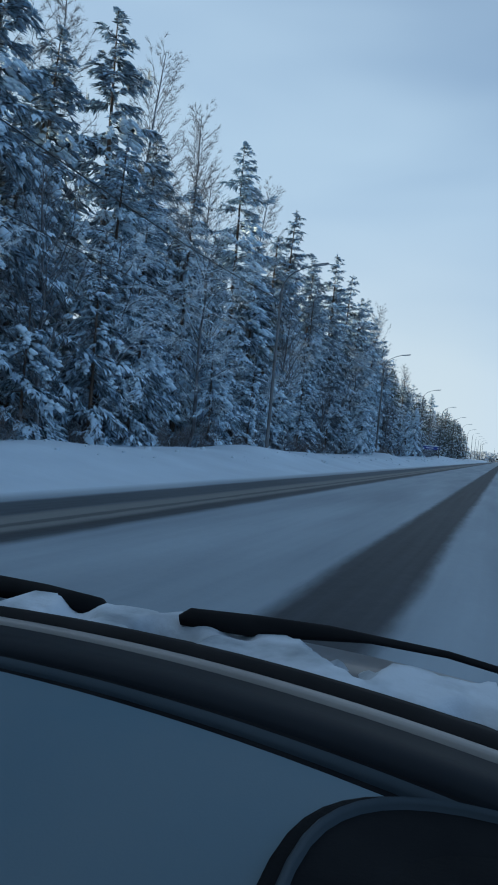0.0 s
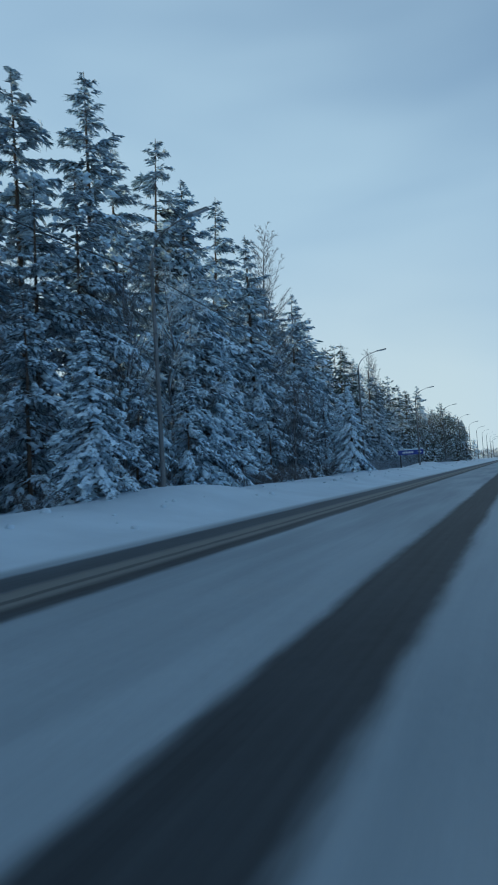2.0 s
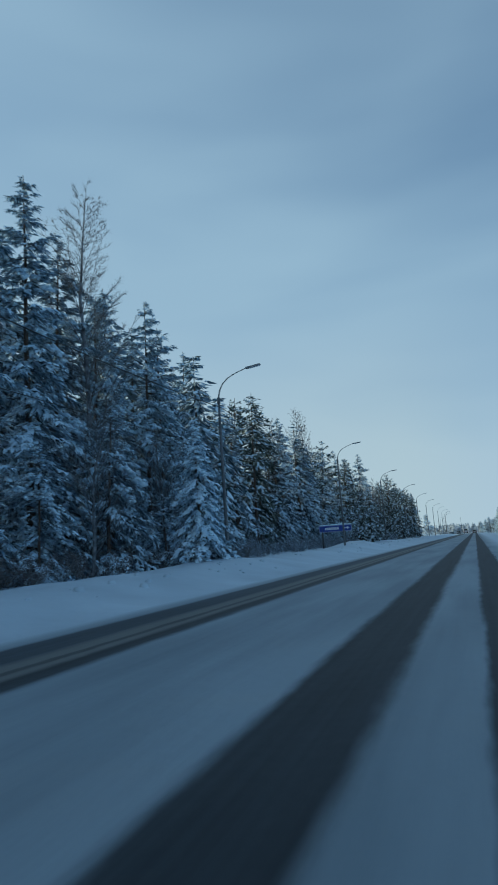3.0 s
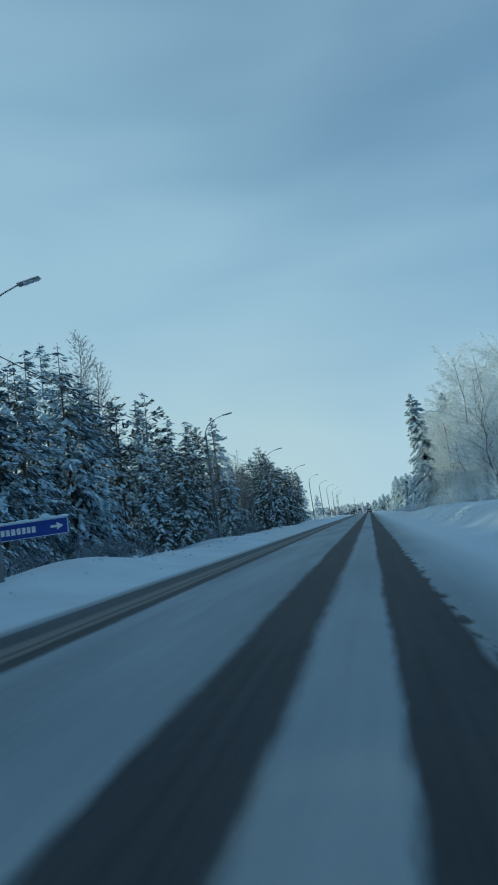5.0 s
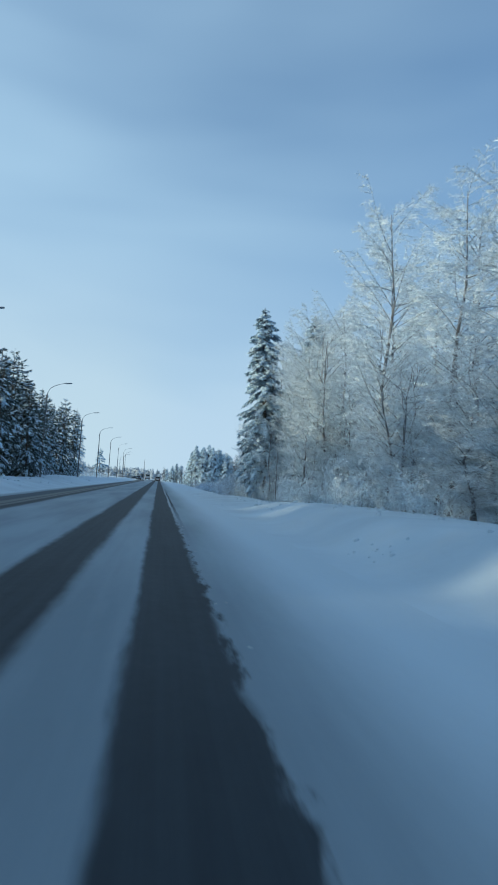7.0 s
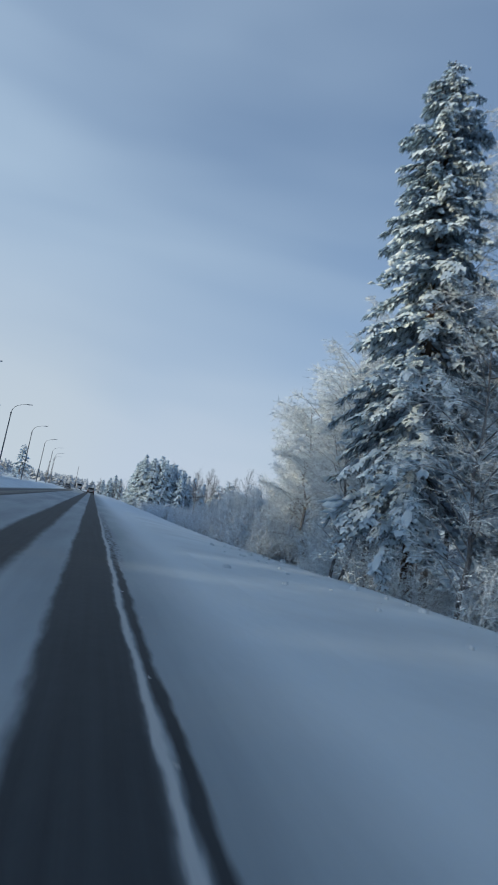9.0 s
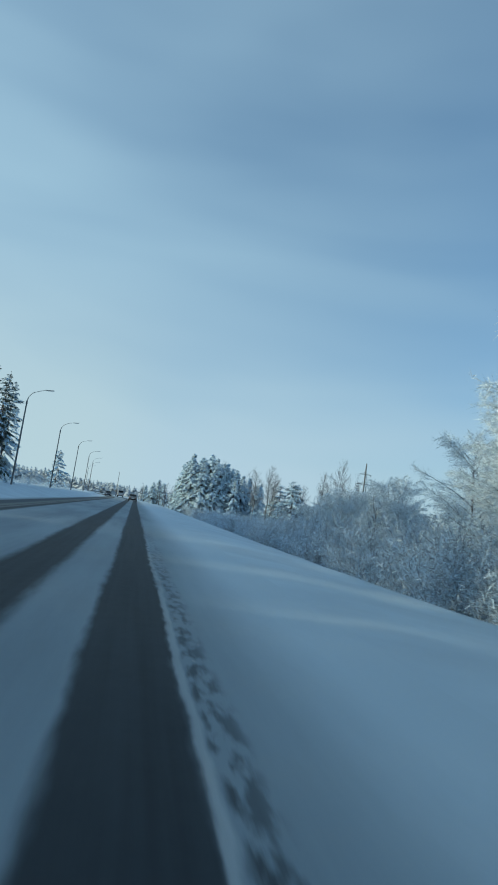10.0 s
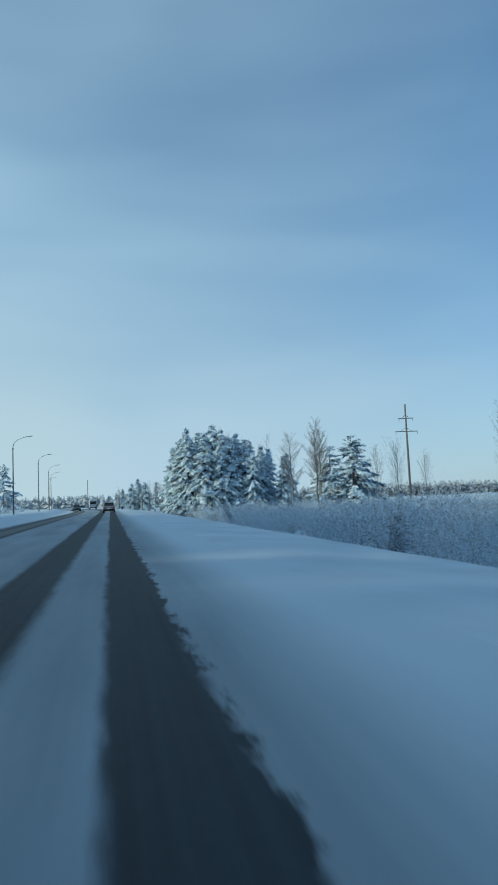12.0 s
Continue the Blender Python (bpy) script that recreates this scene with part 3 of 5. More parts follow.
def broadleaf(seed, height, spread, fine=1.0, frosty=True, low=0.12, lean=0.0, slim=1.0):
    """Meshes of a leafless tree: trunk and limbs, frosted or bare twigs, snow lines along the limbs."""
    r = np.random.default_rng(seed)
    wood, limbs, twig, white = Heap(), Heap(), Heap(), Heap()
    levels = 8
    zs = np.linspace(-0.5, height, levels)
    sway = np.cumsum(r.normal(0, 0.16, (levels, 2)), 0) + np.outer(np.clip(zs, 0, None) / height, [lean, 0])
    centre = np.column_stack([sway - sway[0], zs])
    rad = 0.009 * height * (1 - np.clip(zs / height, 0, 1)) + 0.02
    ring = [centre[j] + rad[j] * np.array([math.cos(a), math.sin(a), 0]) for j in range(levels) for a in np.arange(6) * math.pi / 3]
    wood.add(ring, [t for i in range(levels - 1) for k in range(6) for t in ((6 * i + k, 6 * i + (k + 1) % 6, 6 * i + 6 + (k + 1) % 6), (6 * i + k, 6 * i + 6 + (k + 1) % 6, 6 * i + 6 + k))])
    main = int((38 if frosty else 54) * fine ** 0.5)
    for k in range(main):
        f = low + (0.97 - low) * ((k + r.random()) / main)
        a = k * 2.4 + r.normal(0, 0.9)
        length = spread * (0.35 + 1.0 * math.sin(math.pi * min(1, (1 - f) * 0.8 + 0.12))) * r.uniform(0.6, 1.15)
        if not frosty:
            # ascending limbs that shorten towards a pointed tip
            length = spread * min(1.3, 0.18 + 2.2 * (1 - f) ** 0.8) * r.uniform(0.65, 1.1)
        base = np.array([np.interp(f * height, zs, centre[:, 0]), np.interp(f * height, zs, centre[:, 1]), f * height])
        out = np.array([math.cos(a), math.sin(a), 0])
        side = np.array([-out[1], out[0], 0])
        rise, sag = r.uniform(0.35, 1.75) + (1.0 if not frosty else 0.0), r.uniform(0.15, 0.7) * (1 - 0.6 * f)

        bow_, wave = r.normal(0, 0.28), r.normal(0, 0.10)

        def at(s):
            s = np.asarray(s)[..., None]
            return base + out * length * s + side * length * (bow_ * s * s + wave * np.sin(5 * s)) + np.array([0, 0, 1.0]) * length * (rise * s - sag * s * s)

        cuts = at(np.linspace(0, 1, 6))
        thick = (0.006 + (0.009 if frosty else 0.010) * length) * np.array([1.0, 0.82, 0.66, 0.48, 0.30, 0.14])
        sticks(limbs, cuts[:-1], cuts[1:], thick[:-1], thick[1:])
        up = np.array([0, 0, 1.0])
        if frosty:
            sticks(white, cuts[:-1] + up * thick[:-1, None] * 0.9, cuts[1:] + up * thick[1:, None] * 0.9, thick[:-1] * 0.75, thick[1:] * 0.75)
        nb = max(4, int(length * 4.4 * fine))
        s = np.linspace(0.18, 1.0, nb)
        sg = np.where(np.arange(nb) % 2, 1.0, -1.0)
        p = at(s)
        ln = length * (0.42 - 0.26 * s) * r.uniform(0.6, 1.3, nb) + 0.15
        d = unit(out * 0.9 + side * (sg * r.uniform(0.3, 1.0, nb))[:, None] + up * (r.uniform(-0.25, 0.65, nb) + (0.0 if frosty else 0.75))[:, None])
        e = p + d * ln[:, None] - up * (0.12 * ln * ln)[:, None]
        sticks(twig, p, e, 0.011 * slim if frosty else 0.007, 0.005 * slim if frosty else 0.003)
        # finest twigs
        nt = int(10 * fine * (1.0 if frosty else 1.8)) + 2
        for j in range(nb):
            t = r.uniform(0.1, 1.0, nt)[:, None]
            q = p[j] + (e[j] - p[j]) * t
            dd = unit(d[j] + r.normal(0, 0.62 if frosty else 0.58, (nt, 3)) + up * (-0.15 if frosty else 0.2))
            ll = r.uniform(0.22, 0.62, nt)[:, None] * (0.6 + 0.25 * ln[j])
            ac = unit(np.cross(dd, r.normal(0, 1, (nt, 3))))
            ww = r.uniform(0.007, 0.015, nt)[:, None] * (slim if frosty else 0.42)
            tip = q + dd * ll
            twig.many(np.stack([q - ac * ww, q + ac * ww, tip], 1), [(0, 1, 2)])
            if frosty:
                n3 = nt // 2
                mid = q[:n3] + dd[:n3] * ll[:n3] * 0.5
                d3 = unit(dd[:n3] + r.normal(0, 0.7, (n3, 3)))
                a3 = unit(np.cross(d3, r.normal(0, 1, (n3, 3))))
                twig.many(np.stack([mid - a3 * 0.014 * slim, mid + a3 * 0.014 * slim, mid + d3 * ll[:n3] * 0.6], 1), [(0, 1, 2)])
    parts = [("trunk", wood.mesh("trunk", GREY_BARK)), ("crown", twig.mesh("crown", FROST if frosty else TWIGS)), ("branchwork", limbs.mesh("branchwork", GREY_BARK))]
    if frosty:
        parts.append(("snow_cover", white.mesh("snow_cover", BOUGH_SNOW)))
    return parts


TREE_NO = [0]


def plant(name, meshes, x, y, tall, label, category, group="", wide=None, turn=None, lean=None):
    """A tree of its own from shared meshes. tall, wide: scale."""
    TREE_NO[0] += 1
    r = np.random.default_rng(1000 + TREE_NO[0])
    if turn is None:
        turn = r.uniform(-35, 35) if meshes[0][1].get("edge") else r.uniform(0, 360)
    wide = tall if wide is None else wide
    top = new(name)
    lean = r.normal(0, 1.0, 2) if lean is None else lean
    top.matrix_basis = pose(x, y, float(ground_z(x, y)) - 0.05, lean[0], lean[1], turn) @ Matrix.Diagonal((wide, wide, tall, 1))
    tagged(top, label, category, group)
    for nm, me in meshes:
        ob = new(nm, me)
        ob.parent = top
        if nm != "trunk":
            tagged(ob, kind="stuff")
    return top


SPRUCES = [conifer(s, 20.0, rad, low, dens, snow, clumps=cl, size=1.1, edge=True) for s, rad, low, dens, snow, cl in
           ((11, 3.9, 0.02, 0.72, 0.97, 36), (12, 3.3, 0.04, 0.76, 0.93, 26), (13, 4.3, 0.02, 0.68, 0.98, 44), (14, 3.1, 0.06, 0.76, 0.92, 24), (15, 3.7, 0.03, 0.70, 0.94, 30))]
LONE_SPRUCE = conifer(19, 20.0, 2.75, 0.18, 2.5, 0.95, clumps=56, size=0.66, column=True, edge=True, taper=0.44)
MID_SPRUCES = [conifer(s, 20.0, 3.7, 0.04, 0.42, 0.60, clumps=9, size=1.6, edge=True) for s in (16, 17, 18)]
PINES = [conifer(s, 20.0, 3.4, 0.30, 0.48, 0.66, True, 5, 1.5) for s in (21, 22)]
YOUNG = [conifer(s, 8.0, 2.3, 0.02, 1.0, 0.88, clumps=12, size=0.88) for s in (31, 32, 33)]
ROADSIDE = [conifer(s, 12.0, 2.6, 0.03, 1.15, 0.93, clumps=16, size=0.9, column=True, taper=0.78) for s in (34, 35)]
BACK_SPRUCES = [conifer(s, 20.0, 3.8, 0.1, 0.22, 0.66, clumps=4, size=2.4) for s in (41, 42)]
FROSTED = [broadleaf(s, 18.0, sp, fi) for s, sp, fi in ((51, 2.7, 1.45), (52, 2.3, 1.6), (53, 3.0, 1.4), (54, 2.1, 1.65))]
BIRCHES = [broadleaf(s, 20.0, sp, 1.45, False, 0.3) for s, sp in ((61, 1.7), (62, 1.4))]
THIN_BIRCHES = [broadleaf(s, 20.0, sp, 0.55, False, 0.25) for s, sp in ((63, 1.9), (64, 1.6))]
FROSTED_SMALL = [broadleaf(s, 7.0, 1.7, 0.95, True, 0.03) for s in (71, 72, 73)]
FROSTED_BUSHY = [broadleaf(s, 7.0, 1.45, 1.9, True, 0.03, slim=0.62) for s in (74, 75, 76)]
BARE_SMALL = [broadleaf(s, 9.0, 1.6, 0.8, False, 0.1) for s in (81, 82)]

DARK_SPRUCES = [conifer(s, 12.0, 2.7, 0.03, 0.9, 0.30, clumps=3, size=1.05, needles=PINE_NEEDLES) for s in (36, 37)]
DARK_MID = [conifer(s, 20.0, 3.7, 0.04, 0.42, 0.30, clumps=4, size=1.6, edge=True, needles=PINE_NEEDLES) for s in (38, 39)]

SPRUCE_LABEL = "tall dark green spruce with boughs bent under snow"
PINE_LABEL = "tall pine with snow on its high crown"
EDGE, WOODS = "conifers along the edge of the wood", "conifers deeper in the woods"


def left_woods():
    r = np.random.default_rng(5)
    # the marked treetops of the edge: place, height
    marked = ((-18.5, 40.2, 21.4, 0), (-18.9, 50.3, 20.6, 3), (-20.0, 62.5, 20.4, 0), (-18.7, 65.9, 21.4, 3), (-19.0, 68.4, 19.4, 1), (-18.7, 71.2, 20.8, 4), (-19.5, 74.6, 19.0, 0),
              (-18.6, 78.6, 19.8, 1), (-17.3, 82.9, 18.2, 3), (-19.0, 98.6, 16.4, 4),
              (-20.0, 27.2, 22.4, 0), (-25.4, 115.4, 20.1, 3), (-22.3, 199.0, 19.4, 0), (-27.0, 152.9, 20.5, 1))
    for x, y, h, v in marked:
        plant("spruce", SPRUCES[v], x, y, h / 20, SPRUCE_LABEL, "tree", EDGE)
    # the edge of the wood
    y = 7.0
    while y < 104:
        x = r.uniform(-21.5, -17.2)
        if min(math.hypot(x - m[0], y - m[1]) for m in marked) > 1.7:
            h = r.uniform(13.0, 18.8)
            plant("spruce", SPRUCES[int(r.integers(5))], x, y, h / 20, SPRUCE_LABEL, "tree", EDGE, wide=max(0.72, h / 20))
        y += r.uniform(1.8, 3.0)
    y = 9.0
    while y < 100:
        h = r.uniform(3.5, 8.5)
        plant("young_spruce", YOUNG[int(r.integers(3))], r.uniform(-17.2, -15.0), y, h / 8, "young spruce bowed under thick snow at the wood's edge", "tree", "young spruces behind the snow bank", wide=max(0.7, h / 8))
        y += r.uniform(2.6, 5.0)
    # deeper rows
    for x0, x1, h0, h1, gap in ((-25, -21.5, 14, 18.5, 3.4), (-34, -28, 15, 19.5, 8.5)):
        y = 4.0
        while y < 118:
            plant("spruce", BACK_SPRUCES[int(r.integers(2))], r.uniform(x0, x1), y, r.uniform(h0, h1) / 20, SPRUCE_LABEL, "tree", WOODS)
            y += r.uniform(0.6, 1.4) * gap
    # and unseen rows behind the start of the drive, added to shade car and road
    for x0, x1, gap in ((-21, -17, 3.0), (-27, -22, 3.6), (-34, -28, 7.0)):
        y = -55.0
        while y < 6:
            plant("spruce", BACK_SPRUCES[int(r.integers(2))], r.uniform(x0, x1), y, r.uniform(15, 20) / 20, SPRUCE_LABEL, "tree", WOODS)
            y += r.uniform(0.6, 1.4) * gap
    # the wood draws back from the road behind the bend of the bank
    y = 104.0
    while y < 296:
        edge = -23.0 if y < 225 else -20.5
        h = r.uniform(14.5, 19.2) if y < 165 else r.uniform(12, 18.5) if y < 225 else r.uniform(13, 16.5)
        if not 195 < y < 226 or r.random() < 0.25:
            kind = MID_SPRUCES if y < 182 and int(y) % 2 else DARK_MID
            if r.random() < 0.42:
                plant("pine", PINES[int(r.integers(2))], r.uniform(edge - 4, edge), y, (h + 1) / 20, PINE_LABEL, "tree", EDGE)
            else:
                plant("spruce", kind[int(r.integers(len(kind)))], r.uniform(edge - 3, edge + 0.5), y, h / 20, SPRUCE_LABEL, "tree", EDGE)
        y += r.uniform(1.7, 3.0)
    # the outermost row is added only to block the sun from the road
    for x0, x1, gap in ((-33, -27, 4.6), (-46, -38, 12.0)):
        y = 116.0
        while y < 292:
            plant("spruce", BACK_SPRUCES[int(r.integers(2))], r.uniform(x0, x1), y, r.uniform(13, 18) / 20, SPRUCE_LABEL, "tree", WOODS)
            y += r.uniform(0.6, 1.4) * gap
    plant("spruce", SPRUCES[0], -20.2, 298.0, 15.5 / 20, SPRUCE_LABEL, "tree", EDGE)
    # leafless birches that rise out of the wood
    for x, y, h in ((-20, 30.8, 22.6), (-21, 20.0, 21.5), (-20, 34.5, 20.5), (-22, 24.5, 21.0), (-20.5, 48.5, 22.0), (-18.2, 88.8, 20.6), (-21, 58, 19.0), (-24, 100, 19.0), (-25, 157, 22.0),
                    (-26, 162, 20.5), (-24, 140, 17.5), (-23, 212, 13.5), (-24, 217, 13.0), (-22, 221, 12.5), (-25, 226, 13.5), (-24, 14, 21), (-22, 40, 19)):
        plant("birch", BIRCHES[int(r.integers(2))], x, y, h / 20, "bare slender birch with thin grey twigs", "tree", "bare birches among the conifers")
    y = 6.0
    while y < 100:
        h = r.uniform(5.0, 12.0)
        if r.random() < (0.55 if y < 32 else 0.35):
            plant("frosted_sapling", FROSTED_SMALL[int(r.integers(3))], r.uniform(-17.6, -15.0), y, h / 7, "thin leafless tree bowed under frost at the wood's edge", "tree", "frosted saplings at the wood's edge", wide=0.7 + h / 20)
        else:
            plant("bare_sapling", BARE_SMALL[int(r.integers(2))], r.uniform(-17.6, -15.0), y, h / 10, "thin bare sapling with brown twigs at the wood's edge", "tree", "bare saplings at the wood's edge", wide=0.5 + h / 22)
        y += r.uniform(3.2, 6.0)
    # spruces that crowd the lamp posts
    for x, y, h, v in ((-11.4, 87.0, 6.6, 0), (-13.2, 91.0, 6.8, 0), (-12.2, 56.6, 5.4, 1), (-12.6, 144.5, 7.0, 1), (-13.6, 141.6, 6.0, 0), (-14.2, 148.6, 8.0, 0),
                       (-11.6, 172.8, 5.6, 0), (-14.6, 168.0, 7.0, 1), (-11.9, 201.0, 8.6, 1), (-14.2, 199.0, 11.2, 0), (-15.6, 203.0, 12.4, 1), (-13.6, 206.5, 10.4, 0), (-16.4, 208.0, 12.0, 1)):
        plant("spruce", (DARK_SPRUCES if y > 100 else ROADSIDE)[v % 2], x, y, h / 12, "snow-dusted spruce crowding a lamp post", "tree", "spruces beside the lamp posts", wide=max(0.62, h / 12))
    for k in range(18):
        plant("birch", THIN_BIRCHES[k % 2], r.uniform(-26, -20.5), 186 + k * 2.3 + r.uniform(-1, 1), r.uniform(11.5, 15.5) / 20, "bare slender birch with thin grey twigs", "tree", "bare birches among the conifers", wide=0.55)
    plant("young_spruce", YOUNG[1], -21.4, 376.4, 10.3 / 8, "lone young spruce standing beside the lamp posts", "tree")


left_woods()


def right_woods():
    r = np.random.default_rng(9)
    plant("spruce", LONE_SPRUCE, 9.85, 196.6, 18.0 / 20, "tall snow-laden spruce at the end of a frosted grove", "tree", wide=1.0, turn=165, lean=(0.0, 3.2))
    plant("spruce", LONE_SPRUCE, 12.9, 193.5, 16.8 / 20, "snow-laden spruce standing among frosted trees", "tree", turn=40)
    frosted = "leafless tree white with hoar frost"
    for x, y, h, v in ((12.6, 166.0, 14.3, 3), (14.8, 179.4, 16.6, 0), (13.9, 197.4, 17.5, 1), (11.6, 198.6, 14.5, 3), (12.4, 195.2, 15.2, 0), (12.0, 174.0, 16.4, 1), (16.0, 165.5, 13.6, 2), (11.6, 193.5, 13.4, 0), (10.9, 190.0, 12.0, 3), (10.6, 185.5, 11.0, 1), (11.0, 181.0, 11.5, 2), (12.3, 187.5, 14.4, 2), (13.0, 184.5, 14.6, 1),
                       (17.0, 172.0, 17.0, 0), (18.5, 181.0, 17.5, 2), (16.5, 189.0, 15.4, 3), (20.0, 168.0, 16.5, 1), (11.5, 158.0, 11.0, 2), (14.5, 156.0, 10.8, 1), (19.0, 158.0, 12.5, 0),
                       (12.8, 151.0, 9.0, 3), (17.5, 150.0, 11.0, 2), (22.0, 176.0, 17.0, 3), (21.0, 190.0, 16.0, 0), (13.5, 201.0, 12.0, 2), (12.6, 205.0, 10.8, 1), (15.0, 204.0, 13.0, 3), 
                       (11.6, 202.5, 11.2, 1), (17.5, 200.0, 14.0, 1), (12.2, 206.5, 10.0, 0), (13.4, 210.0, 11.2, 2), (10.6, 201.0, 9.5, 3), (13.2, 206.5, 11.4, 0)):
        plant("frosted_tree", FROSTED[v], x, y, h / 18, frosted, "tree", "frosted trees of the grove", wide=max(0.7, h / 18))
    for x, y, h in ((13.2, 208.5, 9.0), (13.5, 209.5, 11.0), (12.0, 212.0, 8.6), (14.0, 213.0, 9.0), (12.5, 217.0, 7.3), (14.5, 219.0, 7.0), (12.4, 218.0, 6.8), (14.0, 223.0, 6.5), (11.4, 226.0, 3.4), (13.0, 230.0, 4.2), (12.0, 235.0, 3.8), (15.0, 233.0, 5.2), (17.0, 237.0, 5.6), (19.0, 232.0, 6.0)):
        plant("frosted_sapling", FROSTED_BUSHY[int(r.integers(3))], x, y, h / 7, "bushy leafless young tree thick with frost", "tree", "frosted young trees beyond the grove", wide=h / 7 * 1.0)
    for k in range(46):
        y = r.uniform(148, 206)
        x = r.uniform(9.2, 14) + 0.02 * max(0, 170 - y)
        plant("frosted_sapling", FROSTED_SMALL[int(r.integers(3))], x, y, r.uniform(0.5, 1.15), "low leafless sapling coated in frost", "tree", "frosted saplings under the grove")
    for k in range(26):
        x = r.uniform(9.9, 14.5)
        plant("frosted_sapling", FROSTED_BUSHY[int(r.integers(3))], x, r.uniform(150, 190), r.uniform(0.36, 0.6) + 0.02 * (x - 9.9), "low leafless sapling coated in frost", "tree", "frosted saplings under the grove", wide=r.uniform(0.7, 0.95))
    # beyond the grove: a clump of conifers and loose trees over the thicket
    for x, y, h, v in ((10.9, 322.0, 12.4, 0), (13.9, 322.0, 12.8, 1), (17.3, 323.0, 11.6, 2), (12.4, 325.0, 11.6, 3), (15.4, 325.5, 12.0, 1), (9.6, 325.0, 10.6, 2), (19.6, 324.0, 10.6, 2), (22.2, 325.0, 9.4, 1), (12.5, 331.0, 12.0, 4),
                       (16.2, 319.5, 10.4, 0), (14.6, 318.5, 9.0, 2), (11.8, 340.0, 12.0, 0), (9.6, 333.0, 10.5, 1), (18.0, 331.0, 12.0, 2), (21.0, 331.0, 10.5, 0), (22.8, 318.0, 8.0, 1), (24.4, 322.0, 8.4, 2), (18.6, 318.0, 8.6, 0),
                       (12.3, 319.0, 11.4, 1), (10.2, 323.4, 11.0, 0), (15.0, 321.4, 12.2, 0), (13.2, 327.6, 12.4, 1), (16.6, 327.0, 11.6, 0), (18.4, 321.6, 10.6, 1), (20.6, 321.0, 9.6, 0)):
        plant("spruce", ROADSIDE[v % 2], x, y, h / 12, "snow-covered spruce in a clump beside the road", "tree", "clump of roadside conifers", wide=h / 12 * 1.22)
    for x, y, h in ((25.9, 301.0, 8.6), (27.0, 303.5, 8.2), (24.6, 304.5, 7.8)):
        plant("young_spruce", YOUNG[int(r.integers(3))], x, y, h / 8, "round young conifer dusted with snow", "tree", "young conifers over the thicket", wide=h / 8 * 1.35)
    for x, y, h in ((44.5, 300, 10.8), (31, 301, 7.5), (36, 318, 8.0), (60, 300, 10), (72, 310, 10), (50, 330, 8)):
        plant("bare_tree", BARE_SMALL[int(r.integers(2))], x, y, h / 9, "slender leafless tree with brown-grey twigs", "tree", "bare trees over the thicket", wide=h / 9 * 0.6)
    for x, y, h in ((21.7, 301, 10.4), (23.2, 304, 9.6), (20.4, 306, 9.4), (24.8, 309, 9.0)):
        plant("bare_tree", BIRCHES[int(r.integers(2))], x, y, h / 20, "slender leafless tree with brown-grey twigs", "tree", "bare trees over the thicket", wide=0.62)
    for x, y, h in ((15.9, 250.0, 6.8), (17.4, 250.5, 8.0), (16.7, 252.5, 6.0), (18.8, 250.0, 6.4), (15.2, 254.0, 5.4)):
        plant("bare_sapling", BIRCHES[int(r.integers(2))], x, y, h / 20, "slim leafless sapling with fine upright twigs over the thicket", "tree", "bare trees over the thicket", wide=0.34)
    for k in range(18):
        y = r.uniform(150, 203)
        plant("frosted_sapling", FROSTED_SMALL[int(r.integers(3))], r.uniform(13.5, 24), y, r.uniform(1.05, 1.5), "bushy leafless tree white with frost", "tree", "frosted trees of the grove", wide=r.uniform(1.2, 1.6))
    # taller frosted growth behind the front rows of the thicket
    for k in range(34):
        x = r.uniform(13.0, 22.0)
        y = r.uniform(231, min(208 + x / 0.36, 226 + x / 0.62))
        plant("frosted_sapling", FROSTED_BUSHY[int(r.integers(3))], x, y, r.uniform(0.46, 0.66), "bushy leafless young tree thick with frost", "tree", "frosted young trees beyond the grove", wide=r.uniform(0.75, 0.95))
    for k in range(16):
        x = r.uniform(14.5, 24.0)
        y = r.uniform(238, min(208 + x / 0.38, 226 + x / 0.60))
        plant("bare_sapling", THIN_BIRCHES[k % 2], x, y, r.uniform(5.2, 7.0) / 20, "slim leafless sapling with fine upright twigs over the thicket", "tree", "bare trees over the thicket", wide=0.22)
    # leafless grey wood behind and beyond the clump
    for k in range(26):
        y = r.uniform(326, 352)
        plant("bare_tree", THIN_BIRCHES[k % 2], r.uniform(11.5, 28.0), y, r.uniform(10.0, 12.6) / 20, "slender leafless tree with brown-grey twigs", "tree", "leafless trees behind the clump", wide=0.6)
    for k in range(30):
        y = r.uniform(356, 450)
        plant("bare_tree", THIN_BIRCHES[k % 2], 6.5 + float(bend(y)) + r.uniform(1.0, 18.0), y, r.uniform(5.0, 7.8) / 20, "slender leafless tree with brown-grey twigs", "tree", "leafless trees behind the clump", wide=0.6)
    for x, y, h in ((5.6, 402.0, 6.6), (7.4, 405.0, 8.0), (9.0, 401.0, 7.4), (3.6, 424.0, 5.6)):
        plant("spruce", ROADSIDE[int(r.integers(2))], x, y, h / 12, "far spruce powdered with snow", "tree", "far conifers beside the road", wide=h / 12 * 1.7)
    for x, y, h in ((19, 470, 12), (24, 480, 13), (29, 490, 14), (17, 500, 11), (34, 505, 14), (40, 470, 13), (12, 540, 11), (45, 520, 14)):
        plant("spruce", BACK_SPRUCES[int(r.integers(2))], x + 2, y, h / 20, "far spruce powdered with snow", "tree", "far conifers beside the road", wide=h / 20 * 1.3)


right_woods()


